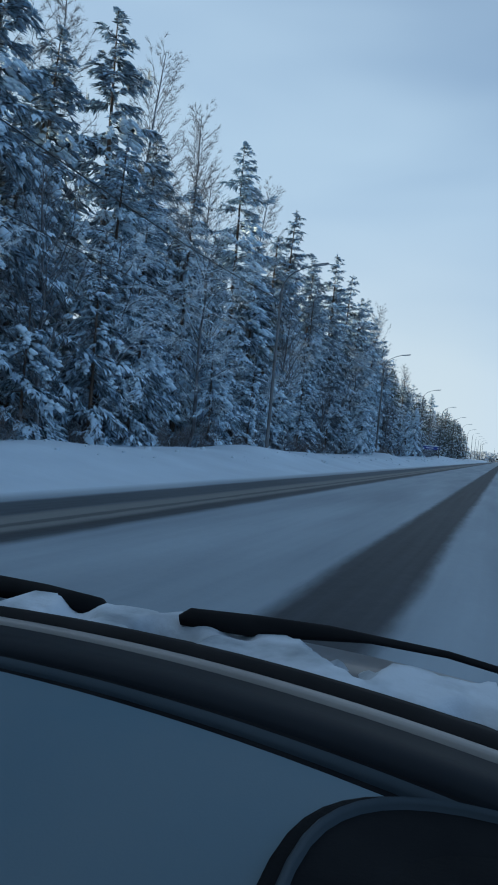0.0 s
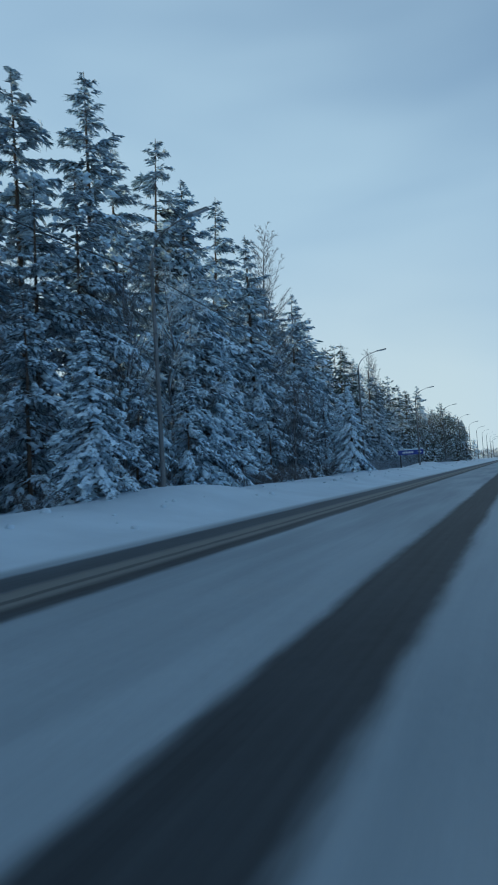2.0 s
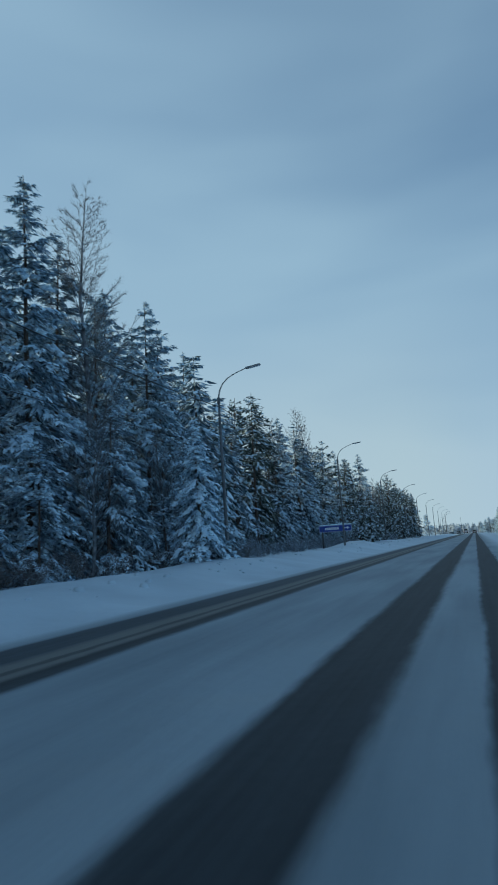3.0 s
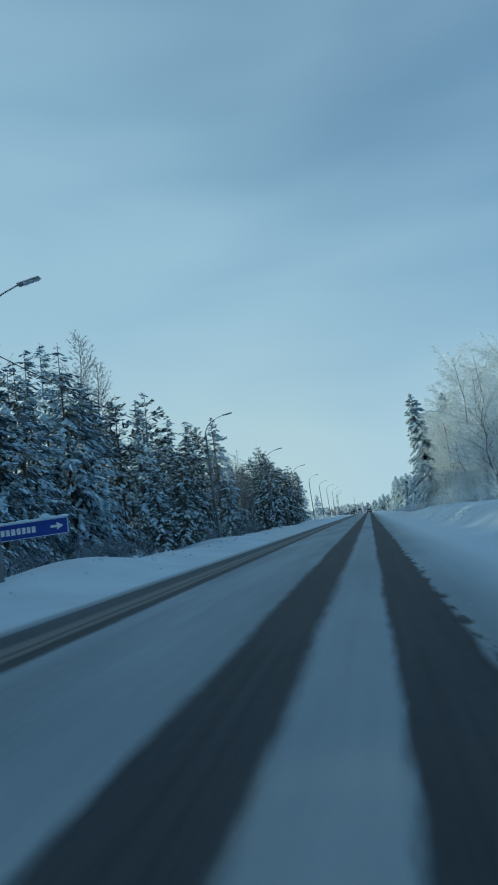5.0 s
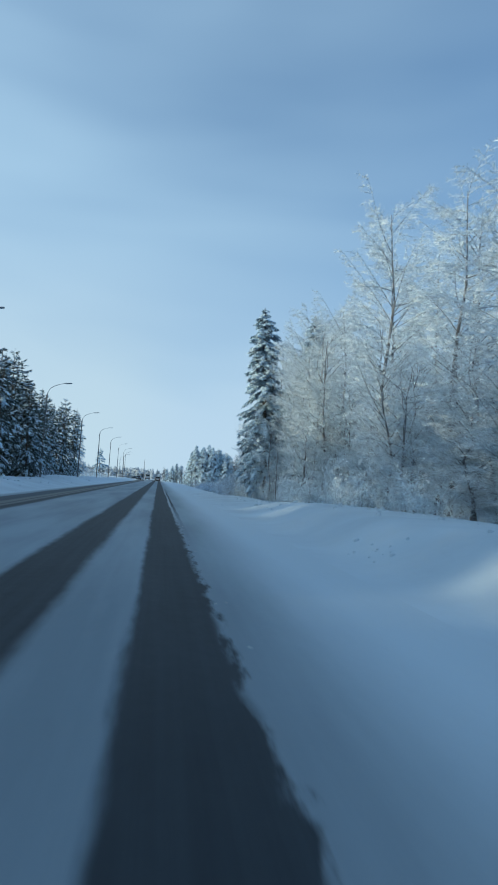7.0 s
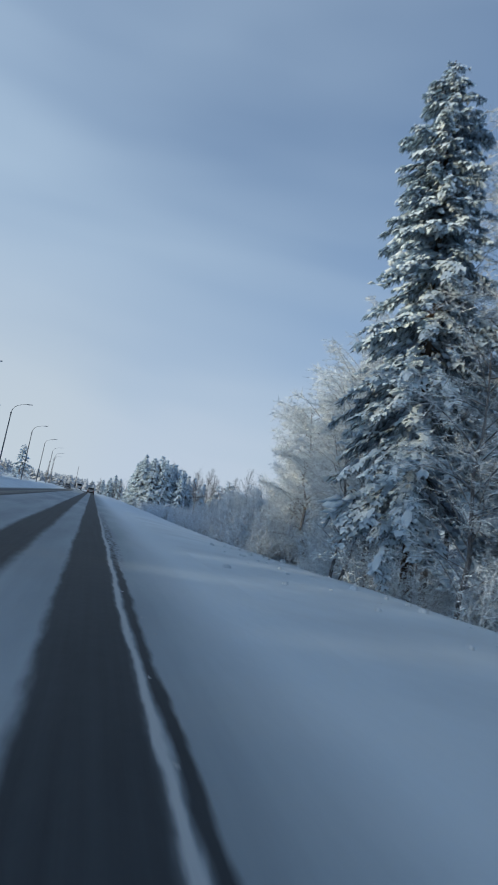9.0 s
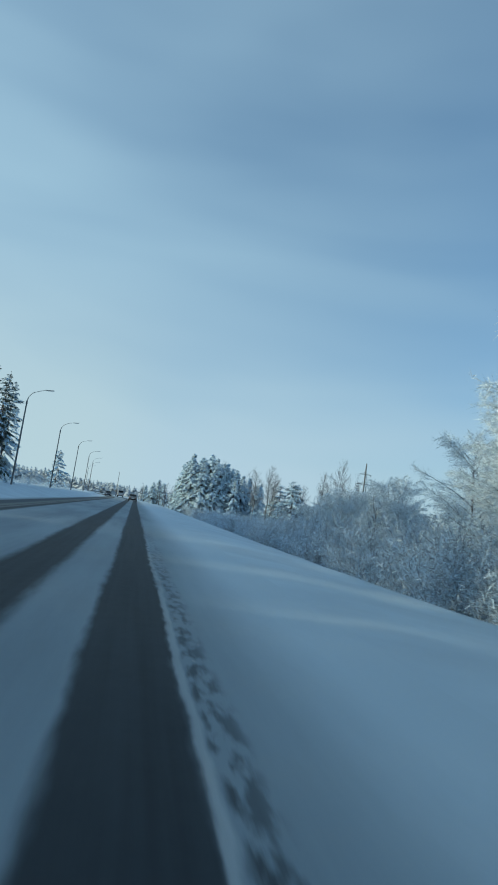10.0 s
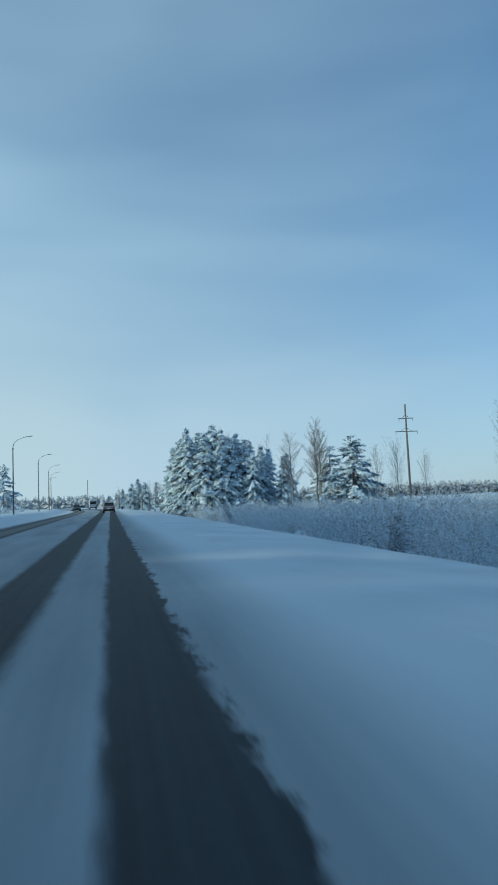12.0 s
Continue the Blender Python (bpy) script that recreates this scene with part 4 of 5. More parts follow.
def shrub(seed, stems=10, high=2.6, reaches=(0.55, 1.0), thick=0.019):
    """Vertices and faces of a leafless bush: spreading stems, side twigs bent under rime, and tufts of rime at their ends."""
    r = np.random.default_rng(seed)
    h = Heap()
    for k in range(stems):
        a, o = r.uniform(0, 2 * math.pi), r.uniform(0.15, 0.95)
        d = unit(np.array([math.cos(a) * o, math.sin(a) * o, 1.0]))
        ln = high * r.uniform(0.45, 1.1) / (1 + 0.25 * o)
        base = np.array([r.normal(0, 0.25), r.normal(0, 0.25), -0.3])
        end = base + d * ln
        sticks(h, base[None], end[None], 0.011, 0.004)
        n = 17
        t = r.uniform(0.25, 1, n)[:, None]
        p = base + (end - base) * t
        dd = unit(d * 0.6 + r.normal(0, 0.75, (n, 3)))
        ll = r.uniform(0.2, 0.55, n)[:, None]
        ac = unit(np.cross(dd, r.normal(0, 1, (n, 3))))
        tip = p + dd * ll
        h.many(np.stack([p - ac * 0.010, p + ac * 0.010, tip], 1), [(0, 1, 2)])
        for reach in reaches:
            q = p + dd * ll * reach
            d2 = unit(dd * 0.5 + r.normal(0, 0.8, (n, 3)))
            a2 = unit(np.cross(d2, r.normal(0, 1, (n, 3))))
            l2 = r.uniform(0.09, 0.26, (n, 1))
            h.many(np.stack([q - a2 * thick, q + a2 * thick, q + d2 * l2], 1), [(0, 1, 2)])
    return h.arrays()


SHRUBS = [shrub(s) for s in range(90, 96)]
NEAR_SHRUBS = [shrub(s, 11, 2.6, (0.4, 0.6, 0.8, 1.0), 0.0105) for s in range(96, 102)]


def thicket(name, spots, label, mat):
    """One mass of shrubs that nobody could count."""
    r = np.random.default_rng(len(spots))
    heap = Heap()
    for x, y, s in spots:
        v, f = (NEAR_SHRUBS if 205 < y < 256 else SHRUBS)[int(r.integers(6))]
        a = r.uniform(0, 2 * math.pi)
        c, d = math.cos(a), math.sin(a)
        m = np.array([[c, -d, 0], [d, c, 0], [0, 0, 1]]) * s
        heap.add(v @ m.T + np.array([x, y, float(ground_z(x, y))]), f)
    tagged(new(name, heap.mesh(name, mat)), label, "bushes", kind="stuff")


r0 = np.random.default_rng(3)
spots = []
for k in range(700):
    y = r0.uniform(203, 345)
    x = r0.uniform(8.9, 13) + r0.random() ** 1.5 * 28
    near = 1 - float(step(238, 248, y))
    spots.append((x, y, r0.uniform(0.68, 1.05) * (1 + near * (0.25 + 0.55 * float(step(9.5, 13.0, x))))))
spots += [(r0.uniform(9.3, 17), r0.uniform(212, 246), r0.uniform(1.0, 1.55)) for k in range(150)]
spots += [(r0.uniform(9.5, 27), r0.uniform(243, 296), r0.uniform(0.65, 1.05)) for k in range(260)]
thicket("frosted_thicket", spots, "dense thicket of frosted bushes in the low ground beside the road", THICKET)
spots = [(r0.uniform(9.0, 30), r0.uniform(206, 330), r0.uniform(0.40, 0.85)) for k in range(110)]
thicket("bare_brush", spots, "dark leafless brush growing through the frosted thicket", BRUSH)
spots = [(r0.uniform(8.6, 13.5), r0.uniform(144, 206), r0.uniform(0.5, 1.2)) for k in range(150)]
thicket("frosted_undergrowth", spots, "frost-white undergrowth beneath the leafless grove", FROST)
spots = [(r0.uniform(-22, -14.2), r0.uniform(100, 232), r0.uniform(0.5, 1.05)) for k in range(190)]
thicket("snowy_undergrowth", spots, "low snow-dusted brush between snow bank and woods", BRUSH)
spots = [(r0.uniform(-34, -16.5), r0.uniform(302, 400), r0.uniform(0.4, 1.0)) for k in range(90)]
spots = [(x + float(bend(y)), y, z) for x, y, z in spots]
thicket("roadside_bushes", spots, "frosted bushes at the edge of a snowy clearing", THICKET)
spots = [(r0.uniform(-17, -13.8), r0.uniform(5, 105), r0.uniform(0.4, 0.8)) for k in range(120)]
thicket("bank_brush", spots, "low brush poking through snow at the wood's edge", TWIGS)

# ---- far woods ----
def far_woods():
    r = np.random.default_rng(17)
    heap = Heap()
    def belt(count, fx, fy, h0, h1, wide):
        for k in range(count):
            x, y = fx(), fy()
            h, w = r.uniform(h0, h1), wide * r.uniform(0.7, 1.3)
            n = 26
            f = np.sort(r.random(n)) * 0.93
            a = r.uniform(0, 2 * math.pi, n)
            out = np.column_stack([np.cos(a), np.sin(a), np.zeros(n)])
            side = np.column_stack([-np.sin(a), np.cos(a), np.zeros(n)])
            span = (w * (1 - f) ** 0.8 * r.uniform(0.6, 1.2, n) + 0.3)[:, None]
            core = np.array([x, y, -1.0]) + np.column_stack([np.zeros((n, 2)), f * h + h * 0.07])
            drop = np.array([0, 0, 1.0]) * span * 0.55
            heap.many(np.stack([core + np.array([0, 0, 0.05 * h]), core + out * span * 0.9 + side * span * 0.55 - drop, core + out * span * 0.9 - side * span * 0.55 - drop], 1), [(0, 1, 2)])
            heap.add(np.array([x, y, -1.0]) + np.array([[-0.2 * w, 0, 0], [0.2 * w, 0, 0], [0, 0.2 * w, 0], [0, 0, h]]), [(0, 1, 3), (1, 2, 3), (2, 0, 3)])
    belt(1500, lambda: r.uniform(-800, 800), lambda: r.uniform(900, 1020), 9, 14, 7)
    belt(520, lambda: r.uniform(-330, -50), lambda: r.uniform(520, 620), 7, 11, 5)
    # a nearer belt left of the road, added to keep low sun off it
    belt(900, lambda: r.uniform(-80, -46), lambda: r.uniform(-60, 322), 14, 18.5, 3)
    tagged(new("far_woods", heap.mesh("far_woods", HAZED_WOOD)), "distant snowy woods tinted grey-blue as by haze, with nearer shading belt", "woods", kind="stuff")
    heap = Heap()
    belt(900, lambda: r.uniform(70, 420), lambda: r.uniform(480, 620), 3.0, 5.0, 2.0)
    tagged(new("far_brush", heap.mesh("far_brush", BRUSH)), "distant brown-grey brush over the snowy field", "bushes", kind="stuff")


far_woods()


# ---- street lamps and cables ----
def street_lamp():
    top = thing("street_lamp", pose(0, 0, 0), "tall grey steel street lamp with a curved arm", "street lamp", "street lamps along the road")
    part("pole", tube([(0, 0, -0.6), (0, 0, 0.5), (0, 0, 5.0), (0, 0, 8.3)], [0.095, 0.09, 0.075, 0.06], 10), LAMP_POLE, top, smooth=True)
    arm = [(0, 0, 8.28), (0.02, 0, 8.55), (0.10, 0, 8.85), (0.28, 0, 9.15), (0.55, 0, 9.38), (1.0, 0, 9.58), (1.65, 0, 9.78)]
    part("arm", tube(arm, [0.045, 0.040, 0.034, 0.030, 0.027, 0.025, 0.024], 8), LAMP_POLE, top, smooth=True)
    head = block(1.55, 2.32, -0.11, 0.11, -0.035, 0.045, 0.03, 2)
    for v in head.verts:
        v.co.z += 9.66 + (v.co.x - 1.0) * 0.14 - (0.03 if v.co.x > 2 and v.co.z > 0 else 0)
    lamp = part("lamp_head", head, LAMP_CASE, top, "flat grey lamp head")
    glass = block(1.75, 2.28, -0.10, 0.10, 0, 0.03, 0.012, 1)
    for v in glass.verts:
        v.co.z += 9.60 + (v.co.x - 1.0) * 0.14
    part("lamp_glass", glass, LIGHT_CLEAR, lamp, "clear lamp cover")
    part("collar", tube([(0, 0, 8.15), (0, 0, 8.45)], [0.085, 0.08], 10), LAMP_POLE, top)
    return top


LAMP_X = -11.2
LAMPS = (1.0, 30.0, 59.1, 89.5, 118.9, 147.9, 176.5, 204.5, 233.3, 261.0, 288.7, 317.5, 346.0, 375.0, 404.0, 433.0)
first_lamp = street_lamp()
for k, y in enumerate(LAMPS):
    x = LAMP_X + float(bend(y))
    m = pose(x, y, float(ground_z(LAMP_X, y)) * 0.3, 0, 0, 0)
    if k:
        copy_thing(first_lamp, m)
    else:
        first_lamp.matrix_basis = m


def cable(name, a, b, sag, radius=0.012, label="thin black overhead cable hanging between lamp posts", group="overhead cables"):
    a, b = Vector(a), Vector(b)
    pts = [a.lerp(b, i / 12) - Vector((0, 0, sag * 4 * (i / 12) * (1 - i / 12))) for i in range(13)]
    bm = tube(pts, [radius] * 13, 5)
    me = bpy.data.meshes.new(name)
    bm.to_mesh(me)
    bm.free()
    me.materials.append(CABLE)
    tagged(new(name, me), label, "cable", group)


for y0, y1 in zip(LAMPS, LAMPS[1:]):
    xa, xb = LAMP_X + float(bend(y0)), LAMP_X + float(bend(y1))
    if y0 < 180:
        cable("overhead_cable", (xa + 0.07, y0, 8.15), (xb + 0.07, y1, 8.15), 0.45, 0.018)
    if y0 < 80:
        cable("overhead_cable", (xa + 0.07, y0, 6.15), (xb + 0.07, y1, 6.15), 0.42, 0.011)


# ---- direction sign ----
def road_sign():
    top = thing("road_sign", pose(-13.0, 123.8, 0.0, 0, 0, 12), "long blue direction sign with white arrow, snow along its top", "road sign")
    part("panel", block(-1.62, 1.62, -0.02, 0.02, 2.02, 2.68, 0.012), SIGN_BLUE, top, "blue panel")
    for x0, x1, z0, z1 in ((-1.60, 1.60, 2.64, 2.665), (-1.60, 1.60, 2.035, 2.06), (-1.60, -1.575, 2.06, 2.64), (1.575, 1.60, 2.06, 2.64)):
        part("border", block(x0, x1, -0.026, -0.021, z0, z1), SIGN_WHITE, top, "thin white border")
    for x in (-1.30, 0.95):
        part("post", tube([(x, 0.06, -0.4), (x, 0.06, 2.6)], [0.05, 0.05] if x > 0 else [0.09, 0.085], 8), POLE_METAL, top, smooth=True)
    # the place name cannot be made out in full: plain bars of its size
    x = -1.02
    for wide in (0.20, 0.20, 0.22, 0.20, 0.19, 0.19, 0.21):
        part("letter_bar", block(x, x + wide * 0.72, -0.027, -0.021, 2.23, 2.47), SIGN_WHITE, top, "white bar of lettering")
        x += wide
    bm = bmesh.new()
    pts = [(0.92, 2.31), (1.16, 2.31), (1.16, 2.21), (1.42, 2.36), (1.16, 2.51), (1.16, 2.41), (0.92, 2.41)]
    lo = [bm.verts.new((a, -0.027, b)) for a, b in pts]
    face = bm.faces.new(lo)
    ext = bmesh.ops.extrude_face_region(bm, geom=[face])
    for v in ext["geom"]:
        if isinstance(v, bmesh.types.BMVert):
            v.co.y = -0.021
    part("arrow", bm, SIGN_WHITE, top, "white arrow")
    snow = block(-1.64, 1.64, -0.05, 0.05, 2.67, 2.76, 0.0)
    bmesh.ops.subdivide_edges(snow, edges=[e for e in snow.edges if abs(e.verts[0].co.x - e.verts[1].co.x) > 1], cuts=28)
    r = random.Random(4)
    for v in snow.verts:
        if v.co.z > 2.7:
            v.co.z += r.uniform(-0.04, 0.03) + (0.13 if 0.55 < v.co.x < 0.85 else 0)
            v.co.y *= 0.6
    part("snow_cap", snow, BOUGH_SNOW, top, "ridge of snow", True)


road_sign()


# ---- power line poles over the thicket ----
def power_pole(x, y, high, thick=1.0, arms=True):
    top = thing("power_pole", pose(x, y, float(ground_z(x, y)), 0, 0, -6), "tall grey power pole with two crossarms above the bushes" if arms else "plain grey pole standing far down the road", "power pole", "poles of the power line")
    part("pole", tube([(0, 0, -0.8), (0, 0, high * 0.5), (0, 0, high)], [0.24 * thick, 0.20 * thick, 0.14 * thick], 8), CONCRETE, top, smooth=True)
    for z, w in ((high - 2.6, 1.4), (high - 5.0, 2.1)) if arms else ():
        part("crossarm", block(-w, w, -0.06, 0.06, z - 0.06, z + 0.06, 0.02), POLE_METAL, top, "steel crossarm")
        for s in (-1, 1):
            part("insulator", tube([(s * (w - 0.1), 0, z), (s * (w - 0.1), 0, z - 0.5)], [0.06, 0.05], 6), LAMP_CASE, top)
            part("brace", tube([(s * w * 0.55, 0.05, z), (0, 0.05, z + 0.7)], [0.03, 0.03], 5), POLE_METAL, top)


power_pole(53.0, 341.9, 18.2)
power_pole(76.0, 333.0, 18.0)
power_pole(-7.0, 452.0, 9.5, 0.5, False)


# ---- snow lumps thrown up along the road ----
def lumps(name, count, place_of, size, label, mat=SNOW):
    r = np.random.default_rng(count)
    heap = Heap()
    for k in range(count):
        x, y = place_of(r)
        g = size(r)
        n = 7
        a = np.arange(n) * 2 * math.pi / n + r.random()
        low = np.column_stack([np.cos(a) * g * r.uniform(0.8, 1.3, n), np.sin(a) * g * r.uniform(0.8, 1.5, n), np.full(n, -0.14)])
        mid = np.column_stack([np.cos(a) * g * 0.65, np.sin(a) * g * 0.7, np.full(n, g * 0.45) + r.normal(0, g * 0.12, n)])
        v = np.concatenate([low, mid, [[0, 0, g * 0.65]]]) + np.array([x, y, float(ground_z(x, y))])
        f = [t for j in range(n) for t in ((j, (j + 1) % n, n + j), ((j + 1) % n, n + (j + 1) % n, n + j), (n + j, n + (j + 1) % n, 2 * n))]
        heap.add(v, f)
    tagged(new(name, heap.mesh(name, mat, True)), label, "snow", kind="stuff")


lumps("bank_lumps", 170, lambda r: (r.normal(6.6, 1.1), r.uniform(120, 205)), lambda r: r.uniform(0.05, 0.16) * r.random() ** 0.5, "loose snow lumps on the ploughed bank")
CLUSTERS = (131.8, 133.6, 138.4, 142.4, 144.2, 151.0)
lumps("plough_blocks", 80, lambda r: (r.normal(4.1, 0.25), CLUSTERS[int(r.integers(6))] + r.normal(0, 0.5)), lambda r: r.uniform(0.02, 0.08), "crumbled clods of snow along the foot of the ploughed bank")
lumps("track_lumps", 900, lambda r: (0.88 + abs(r.normal(0, 0.10)), r.uniform(92, 290)), lambda r: r.uniform(0.012, 0.045), "small dirty snow clods along the wheel track's edge", CLOD)
lumps("left_bank_lumps", 240, lambda r: (r.normal(-9.6, 0.8), r.uniform(5, 230)), lambda r: r.uniform(0.05, 0.2) * r.random() ** 0.5, "loose snow lumps on the left bank")


# ---- vehicles ----
def loft(sections):
    """A closed shell through cross sections of equal point counts."""
    bm = bmesh.new()
    rings = [[bm.verts.new(p) for p in s] for s in sections]
    for a, b in zip(rings, rings[1:]):
        for k in range(len(a)):
            bm.faces.new((a[k], a[(k + 1) % len(a)], b[(k + 1) % len(b)], b[k]))
    bm.faces.new(rings[0][::-1])
    bm.faces.new(rings[-1])
    bmesh.ops.recalc_face_normals(bm, faces=bm.faces[:])
    return bm


def section(y, w, z0, z1, round_=0.12):
    r = round_
    return [(-w + r, y, z0), (w - r, y, z0), (w, y, z0 + r), (w, y, z1 - r), (w - r, y, z1), (-w + r, y, z1), (-w, y, z1 - r), (-w, y, z0 + r)]


def wheel(parent, x, y, r=0.32):
    tyre = part("wheel", tube([(x - 0.1, y, r), (x - 0.07, y, r), (x + 0.07, y, r), (x + 0.1, y, r)], [r * 0.9, r, r, r * 0.9], 20), RUBBER, parent)
    part("rim", tube([(x - 0.105, y, r), (x + 0.105, y, r)], [r * 0.6, r * 0.6], 14), POLE_METAL, tyre, "grey wheel rim")


def saloon(m, paint, label, rear_lights=True):
    """A hatchback that heads along +y, at rest."""
    top = thing("car", m, label, "car")
    part("body", loft([section(-2.05, 0.74, 0.35, 0.80), section(-1.9, 0.84, 0.24, 0.98), section(-0.9, 0.87, 0.22, 0.98), section(0.7, 0.87, 0.22, 0.96), section(1.7, 0.83, 0.24, 0.80), section(2.05, 0.70, 0.34, 0.66)]), paint, top, smooth=False)
    part("cabin", loft([section(-1.75, 0.74, 0.93, 1.0, 0.03), section(-1.3, 0.66, 0.93, 1.42, 0.08), section(-0.2, 0.66, 0.93, 1.48, 0.08), section(0.25, 0.66, 0.93, 1.40, 0.08), section(0.95, 0.74, 0.90, 0.97, 0.03)]), CAR_GLASS, top, "dark glass cabin")
    part("roof", loft([section(-1.42, 0.60, 1.40, 1.45, 0.02), section(-0.2, 0.63, 1.46, 1.51, 0.02), section(0.3, 0.58, 1.40, 1.44, 0.02)]), paint, top, "painted roof")
    part("bumper", block(-0.80, 0.80, -2.14, -1.98, 0.30, 0.52, 0.04, 2), DARK_TRIM, top, "dark plastic bumper")
    part("number_plate", block(-0.26, 0.26, -2.15, -2.143, 0.56, 0.67), SIGN_WHITE, top, "blank pale plate")
    for s in (-1, 1):
        part("tail_lamp", block(s * 0.60 - 0.12, s * 0.60 + 0.12, -2.10, -1.9, 0.66, 0.84, 0.02), TAIL_RED, top, "red tail lamp")
        part("headlamp", block(s * 0.56 - 0.14, s * 0.56 + 0.14, 1.9, 2.10, 0.52, 0.66, 0.03), LIGHT_CLEAR, top, "clear headlamp")
        part("mirror", block(s * 0.96 - 0.09, s * 0.96 + 0.09, 0.55, 0.68, 0.95, 1.08, 0.03), paint, top)
        part("pillar", tube([(s * 0.70, -1.72, 0.96), (s * 0.62, -1.32, 1.42)], [0.05, 0.045], 6), paint, top)
        for y in (-1.3, 1.3):
            wheel(top, s * 0.76, y)
    return top


saloon(pose(0.0, 331.0, 0.02, 0, 0, 0), CAR_GREY, "dark grey hatchback driving ahead on the snowy road")
saloon(pose(-7.4, 388.0, 0.02, 0, 0, 188), CAR_BLUE, "dark oncoming car in the opposite lane")


def van(m):
    top = thing("van", m, "pale boxy van far down the snowy road", "van")
    part("body", block(-1.0, 1.0, -2.4, 1.6, 0.5, 2.5, 0.12, 2), CAR_WHITE, top)
    part("cab", loft([section(1.58, 0.98, 0.45, 2.0, 0.1), section(2.1, 0.95, 0.45, 1.5, 0.1), section(2.8, 0.9, 0.45, 1.1, 0.1)]), CAR_WHITE, top)
    part("rear_window", block(-0.8, 0.8, -2.43, -2.405, 1.5, 2.2, 0.01), CAR_GLASS, top, "dark rear window")
    part("bumper", block(-0.98, 0.98, -2.5, -2.35, 0.4, 0.62, 0.03), DARK_TRIM, top)
    for s in (-1, 1):
        part("tail_lamp", block(s * 0.86 - 0.07, s * 0.86 + 0.07, -2.44, -2.38, 0.8, 1.2, 0.01), TAIL_RED, top, "red tail lamp")
        for y in (-1.5, 1.9):
            wheel(top, s * 0.86, y, 0.36)


van(pose(-4.6, 420.0, 0.02, 0, 0, 4))

# ---- the car that the drive starts in: cabin, dashboard, bonnet and wipers ----
def own_car():
    CX = -0.30                                  # middle of the car
    top = thing("passenger_car", pose(0, 0, 0), "dark car with snowy bonnet, grey plastic dashboard and black wipers", "car")

    def swept(profile, x0, x1, cuts, bow, thick=0.0):
        """A profile of (y, z) swept across the car, bowed forward in the middle."""
        bm = bmesh.new()
        rings = []
        for i in range(cuts + 1):
            x = x0 + (x1 - x0) * i / cuts
            push = -bow * (x - CX - 0.0) ** 2
            rings.append([bm.verts.new((x, y + push, z - 0.02 * (x - CX) ** 2)) for y, z in profile])
        for a, b in zip(rings, rings[1:]):
            for k in range(len(a) - 1):
                bm.faces.new((a[k], b[k], b[k + 1], a[k + 1]))
        bmesh.ops.recalc_face_normals(bm, faces=bm.faces[:])
        return bm

    dash = part("dashboard", swept([(0.02, 0.55), (0.06, 0.74), (0.10, 0.86), (0.16, 0.915), (0.24, 0.938), (0.36, 0.948), (0.486, 0.952), (0.491, 0.949), (0.493, 0.925)], CX - 0.72, CX + 0.72, 36, 0.33), DASH, top, "grey grained plastic dashboard", True)
    part("ridge", swept([(0.503, 0.925), (0.504, 0.950), (0.510, 0.956), (0.518, 0.951), (0.520, 0.925)], CX - 0.72, CX + 0.72, 36, 0.33), RIDGE, dash, "rounded dashboard ridge", True)
    part("seam", swept([(0.492, 0.925), (0.4925, 0.946), (0.5035, 0.947), (0.504, 0.925)], CX - 0.72, CX + 0.72, 36, 0.33), DARK_TRIM, dash, "black seam")
    part("seam", swept([(0.5185, 0.925), (0.519, 0.947), (0.534, 0.947), (0.535, 0.925)], CX - 0.72, CX + 0.72, 36, 0.33), DARK_TRIM, dash, "black seam")
    part("defroster_strip", swept([(0.534, 0.925), (0.536, 0.951), (0.56, 0.955), (0.598, 0.954), (0.604, 0.94)], CX - 0.72, CX + 0.72, 36, 0.33), STRIP, dash, "smooth defroster strip", True)
    part("edge_trim", swept([(0.604, 0.93), (0.606, 0.955), (0.617, 0.957), (0.622, 0.94)], CX - 0.72, CX + 0.72, 36, 0.33), EDGE_TRIM, dash, "paler edge trim", True)
    part("windscreen_seal", swept([(0.622, 0.93), (0.626, 0.952), (0.65, 0.957), (0.672, 0.952), (0.70, 0.92)], CX - 0.74, CX + 0.74, 36, 0.33), RUBBER, top, "black windscreen seal", True)

    # rounded instrument hood on the dashboard, with a dark recess
    def rounded(rings, name, mat, parent, label):
        bm, made = bmesh.new(), []
        for z, k in rings:
            ring = []
            for i in range(48):
                c, q = math.cos(i * math.pi / 24), math.sin(i * math.pi / 24)
                x = math.copysign(abs(c) ** 0.82, c) * 0.205 * k
                ring.append(bm.verts.new((0.108 + x, 0.322 + math.copysign(abs(q) ** 0.82, q) * 0.148 * k - 0.16 * x, z)))
            made.append(ring)
        for lo, hi in zip(made, made[1:]):
            for i in range(48):
                bm.faces.new((lo[i], lo[(i + 1) % 48], hi[(i + 1) % 48], hi[i]))
        bm.faces.new(made[-1])
        bmesh.ops.recalc_face_normals(bm, faces=bm.faces[:])
        return part(name, bm, mat, parent, label, True)

    rounded([(0.935, 1.045), (0.9535, 1.045), (0.9545, 1.03), (0.9535, 0.99)], "groove", DARK_TRIM, dash, "black groove round the hood")
    hood = rounded([(0.92, 1.0), (0.950, 1.0), (0.958, 0.992), (0.961, 0.978), (0.957, 0.965), (0.950, 0.958)], "instrument_hood", RIDGE, dash, "rounded hood rim")
    rounded([(0.948, 0.957), (0.953, 0.94), (0.954, 0.5)], "recess", DARK_TRIM, hood, "black recess")

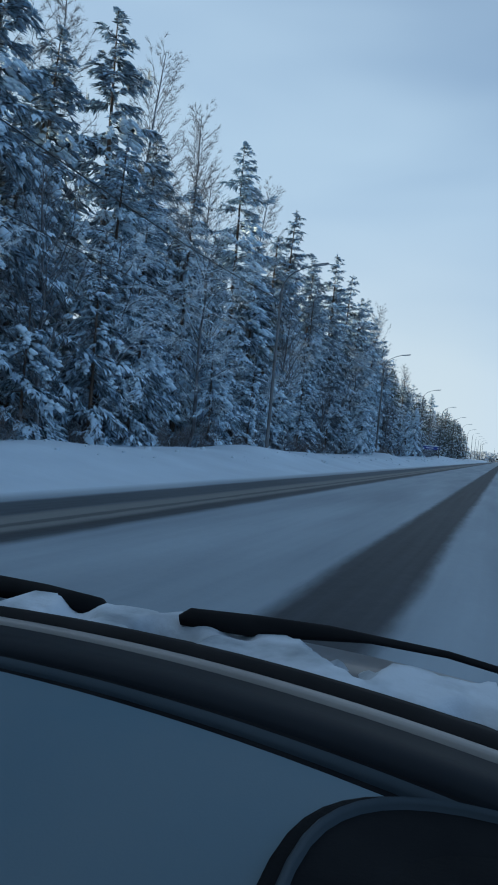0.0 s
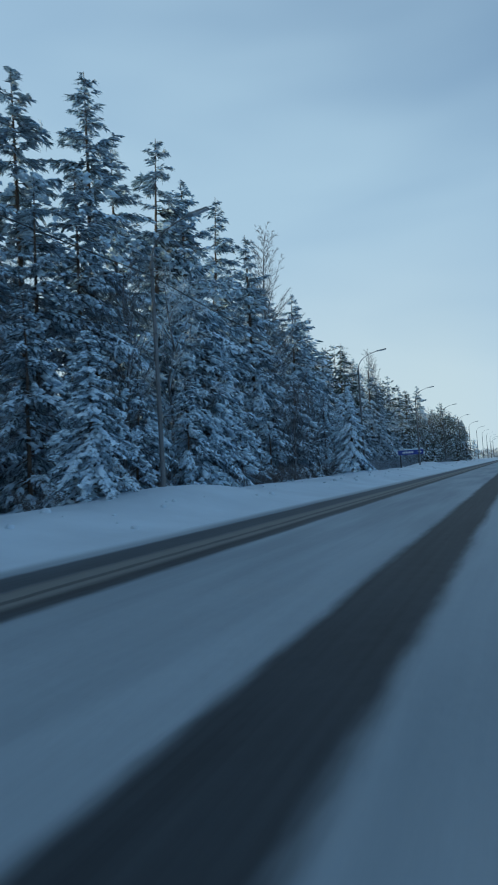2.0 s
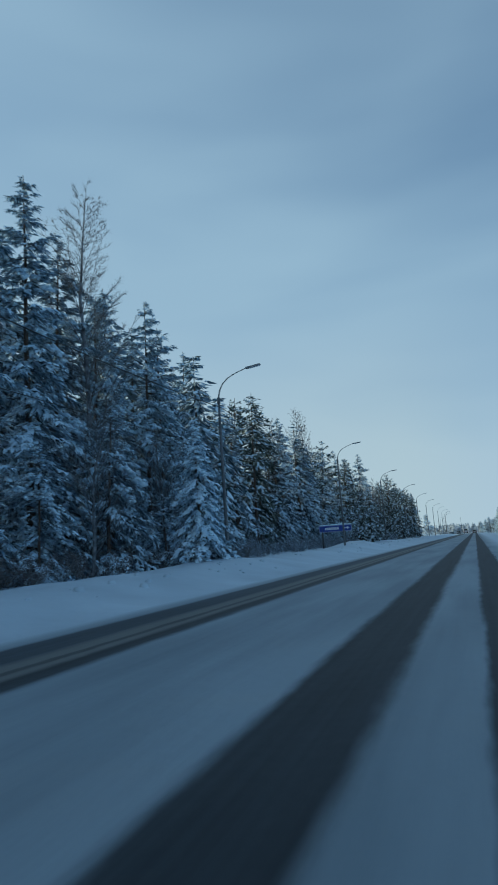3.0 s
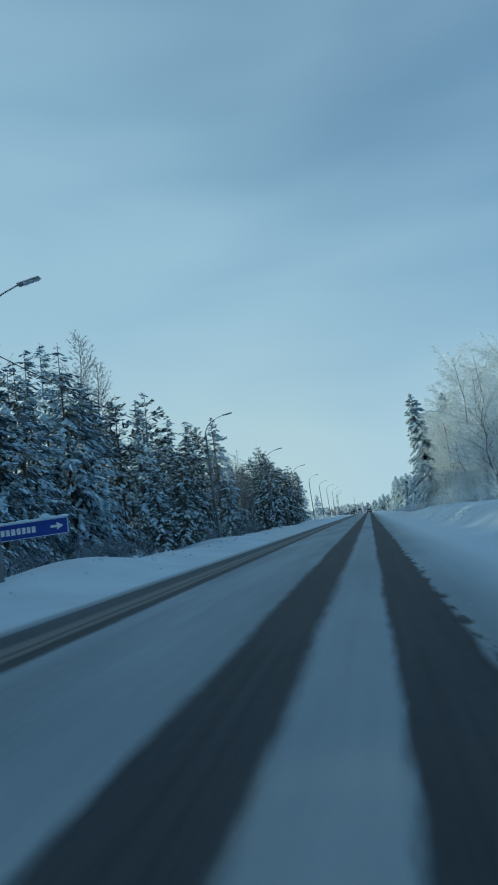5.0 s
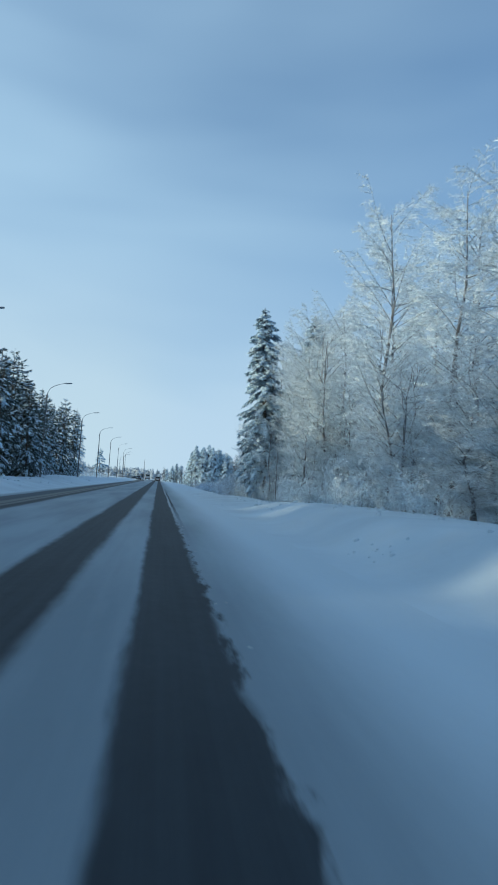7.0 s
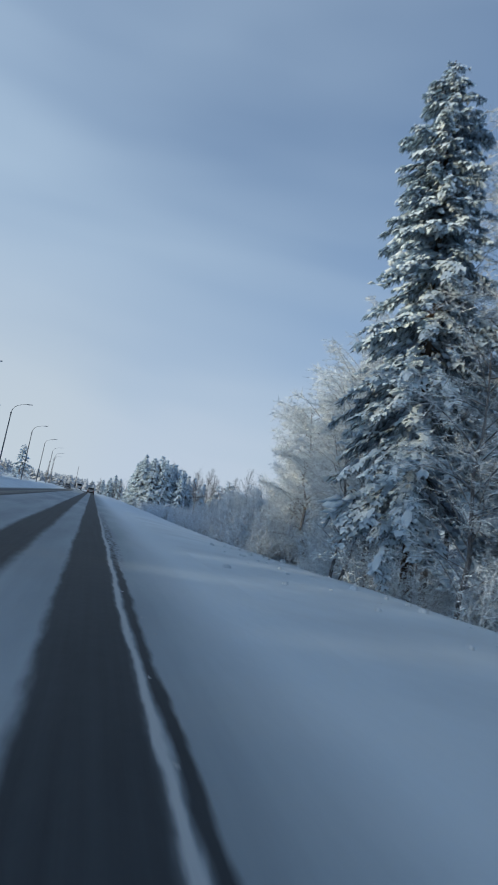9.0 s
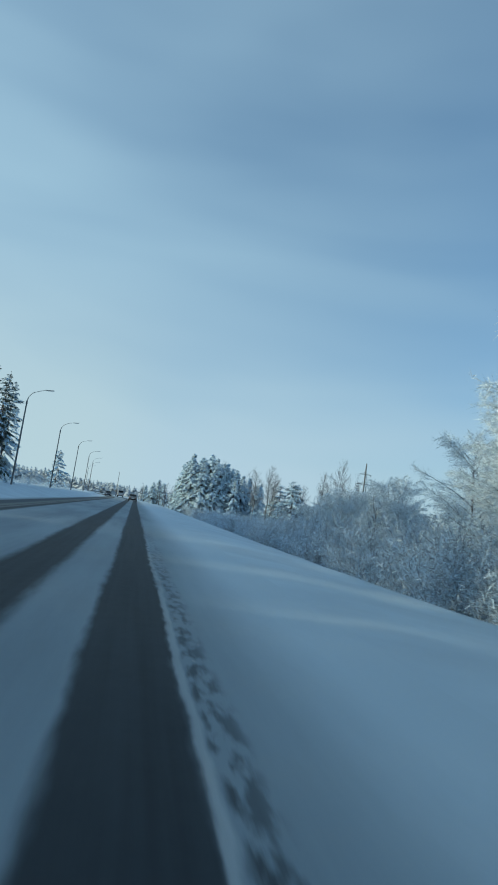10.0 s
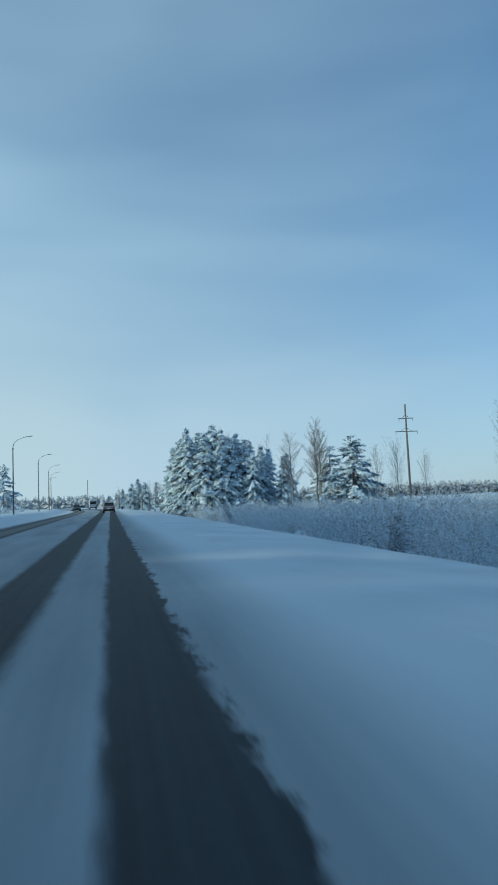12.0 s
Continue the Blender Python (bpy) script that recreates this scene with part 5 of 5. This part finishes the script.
    # round air vent with slats
    vent = part("air_vent", tube([(-0.46, 0.20, 0.90), (-0.46, 0.205, 0.937)], [0.07, 0.066], 24), DARK_TRIM, dash, "round black air vent")
    for k in range(5):
        part("slat", block(-0.515, -0.405, 0.162 + k * 0.019, 0.170 + k * 0.019, 0.936, 0.943, 0.002), DASH, vent)

    # cowl, bonnet and its snow
    part("cowl", swept([(0.69, 0.925), (0.74, 0.905), (0.86, 0.885), (0.90, 0.87)], CX - 0.76, CX + 0.76, 24, 0.33), DARK_TRIM, top, "black plastic cowl", True)
    part("bonnet", swept([(0.88, 0.85), (0.93, 0.868), (1.10, 0.83), (1.35, 0.76), (1.6, 0.68), (1.75, 0.56), (1.80, 0.40), (1.78, 0.25)], CX - 0.80, CX + 0.80, 24, 0.20), CAR_BLUE, top, "dark painted bonnet", True)

    def arm(name, pts, radii, label):
        part(name, tube(pts, radii, 8), RUBBER, top, label, True)

    arm("wiper", [(-1.05, 0.80, 0.903), (-0.80, 0.85, 0.903), (-0.69, 0.865, 0.901), (-0.590, 0.875, 0.897), (-0.578, 0.876, 0.893)], [0.017, 0.019, 0.019, 0.017, 0.009], "thick black wiper blade")
    arm("wiper", [(-0.440, 0.872, 0.908), (-0.425, 0.878, 0.913), (-0.33, 0.90, 0.914), (-0.22, 0.94, 0.915), (-0.16, 0.955, 0.915), (-0.05, 0.965, 0.913), (0.10, 0.95, 0.903), (0.26, 0.90, 0.89)], [0.008, 0.015, 0.017, 0.012, 0.007, 0.0055, 0.005, 0.005], "thin black wiper arm")
    nx, ny = 110, 22
    gx, gy = np.meshgrid(np.linspace(-0.70, 0.40, nx), np.linspace(0.69, 0.99, ny))
    hump = 0.45 + 0.6 * rough(gx, gy, 0.12, 1.0) + 0.14 * rough(gx, gy, 0.045, 3.0)
    reach = np.clip((gy - 0.70 - 0.02 * rough(gx, gx, 0.07)) / 0.03, 0, 1) * np.clip((0.97 + 0.02 * rough(gx, gx, 0.05) - gy) / 0.05, 0, 1)
    reach = reach * np.clip(1.02 + 1.3 * rough(gx, gy, 0.10, 6.0), 0, 1)
    gz = 0.862 + 0.012 * np.clip(hump, 0, 1.1) * reach + 0.041 * reach - 0.02 * (1 - reach)
    v = np.stack([gx, gy - 0.33 * (gx - CX) ** 2, gz], -1).reshape(-1, 3)
    i = (np.arange(ny - 1)[:, None] * nx + np.arange(nx - 1)[None]).ravel()
    sheet = mesh_of("windscreen_snow", v, np.stack([i, i + 1, i + 1 + nx, i + nx], 1).tolist(), SLUSHY_SNOW, True)
    part("windscreen_snow", sheet, None, top, "lumpy snow lying under the wipers")

    # shell round and behind the camera
    for s in (-1, 1):
        x = CX + s * 0.80
        part("side_panel", block(x - 0.04, x + 0.04, -2.4, 0.95, 0.24, 0.90, 0.03, 2), CAR_BLUE, top, "dark painted side")
        part("front_wing", block(x - 0.04, x + 0.04, 0.95, 1.70, 0.28, 0.50, 0.03, 2), CAR_BLUE, top)
        part("pillar", tube([(x, 0.55, 0.90), (CX + s * 0.66, -0.15, 1.50)], [0.045, 0.04], 8), CAR_BLUE, top, "windscreen pillar")
        part("pillar", tube([(x, -2.3, 0.90), (CX + s * 0.64, -1.9, 1.48)], [0.06, 0.05], 8), CAR_BLUE, top, "rear pillar")
        for y in (-1.35, 1.15):
            wheel(top, CX + s * 0.74, y)
    part("roof", loft([[(CX + a, y, z) for a, z in ((-0.62, 1.49), (0.62, 1.49), (0.60, 1.54), (-0.60, 1.54))] for y in (-2.0, -1.2, -0.15)]), CAR_BLUE, top, "dark roof")
    part("floor_pan", block(CX - 0.76, CX + 0.76, -2.4, 1.7, 0.22, 0.28), DARK_TRIM, top)
    part("tailgate", block(CX - 0.78, CX + 0.78, -2.46, -2.38, 0.28, 0.92, 0.03), CAR_BLUE, top)


own_car()
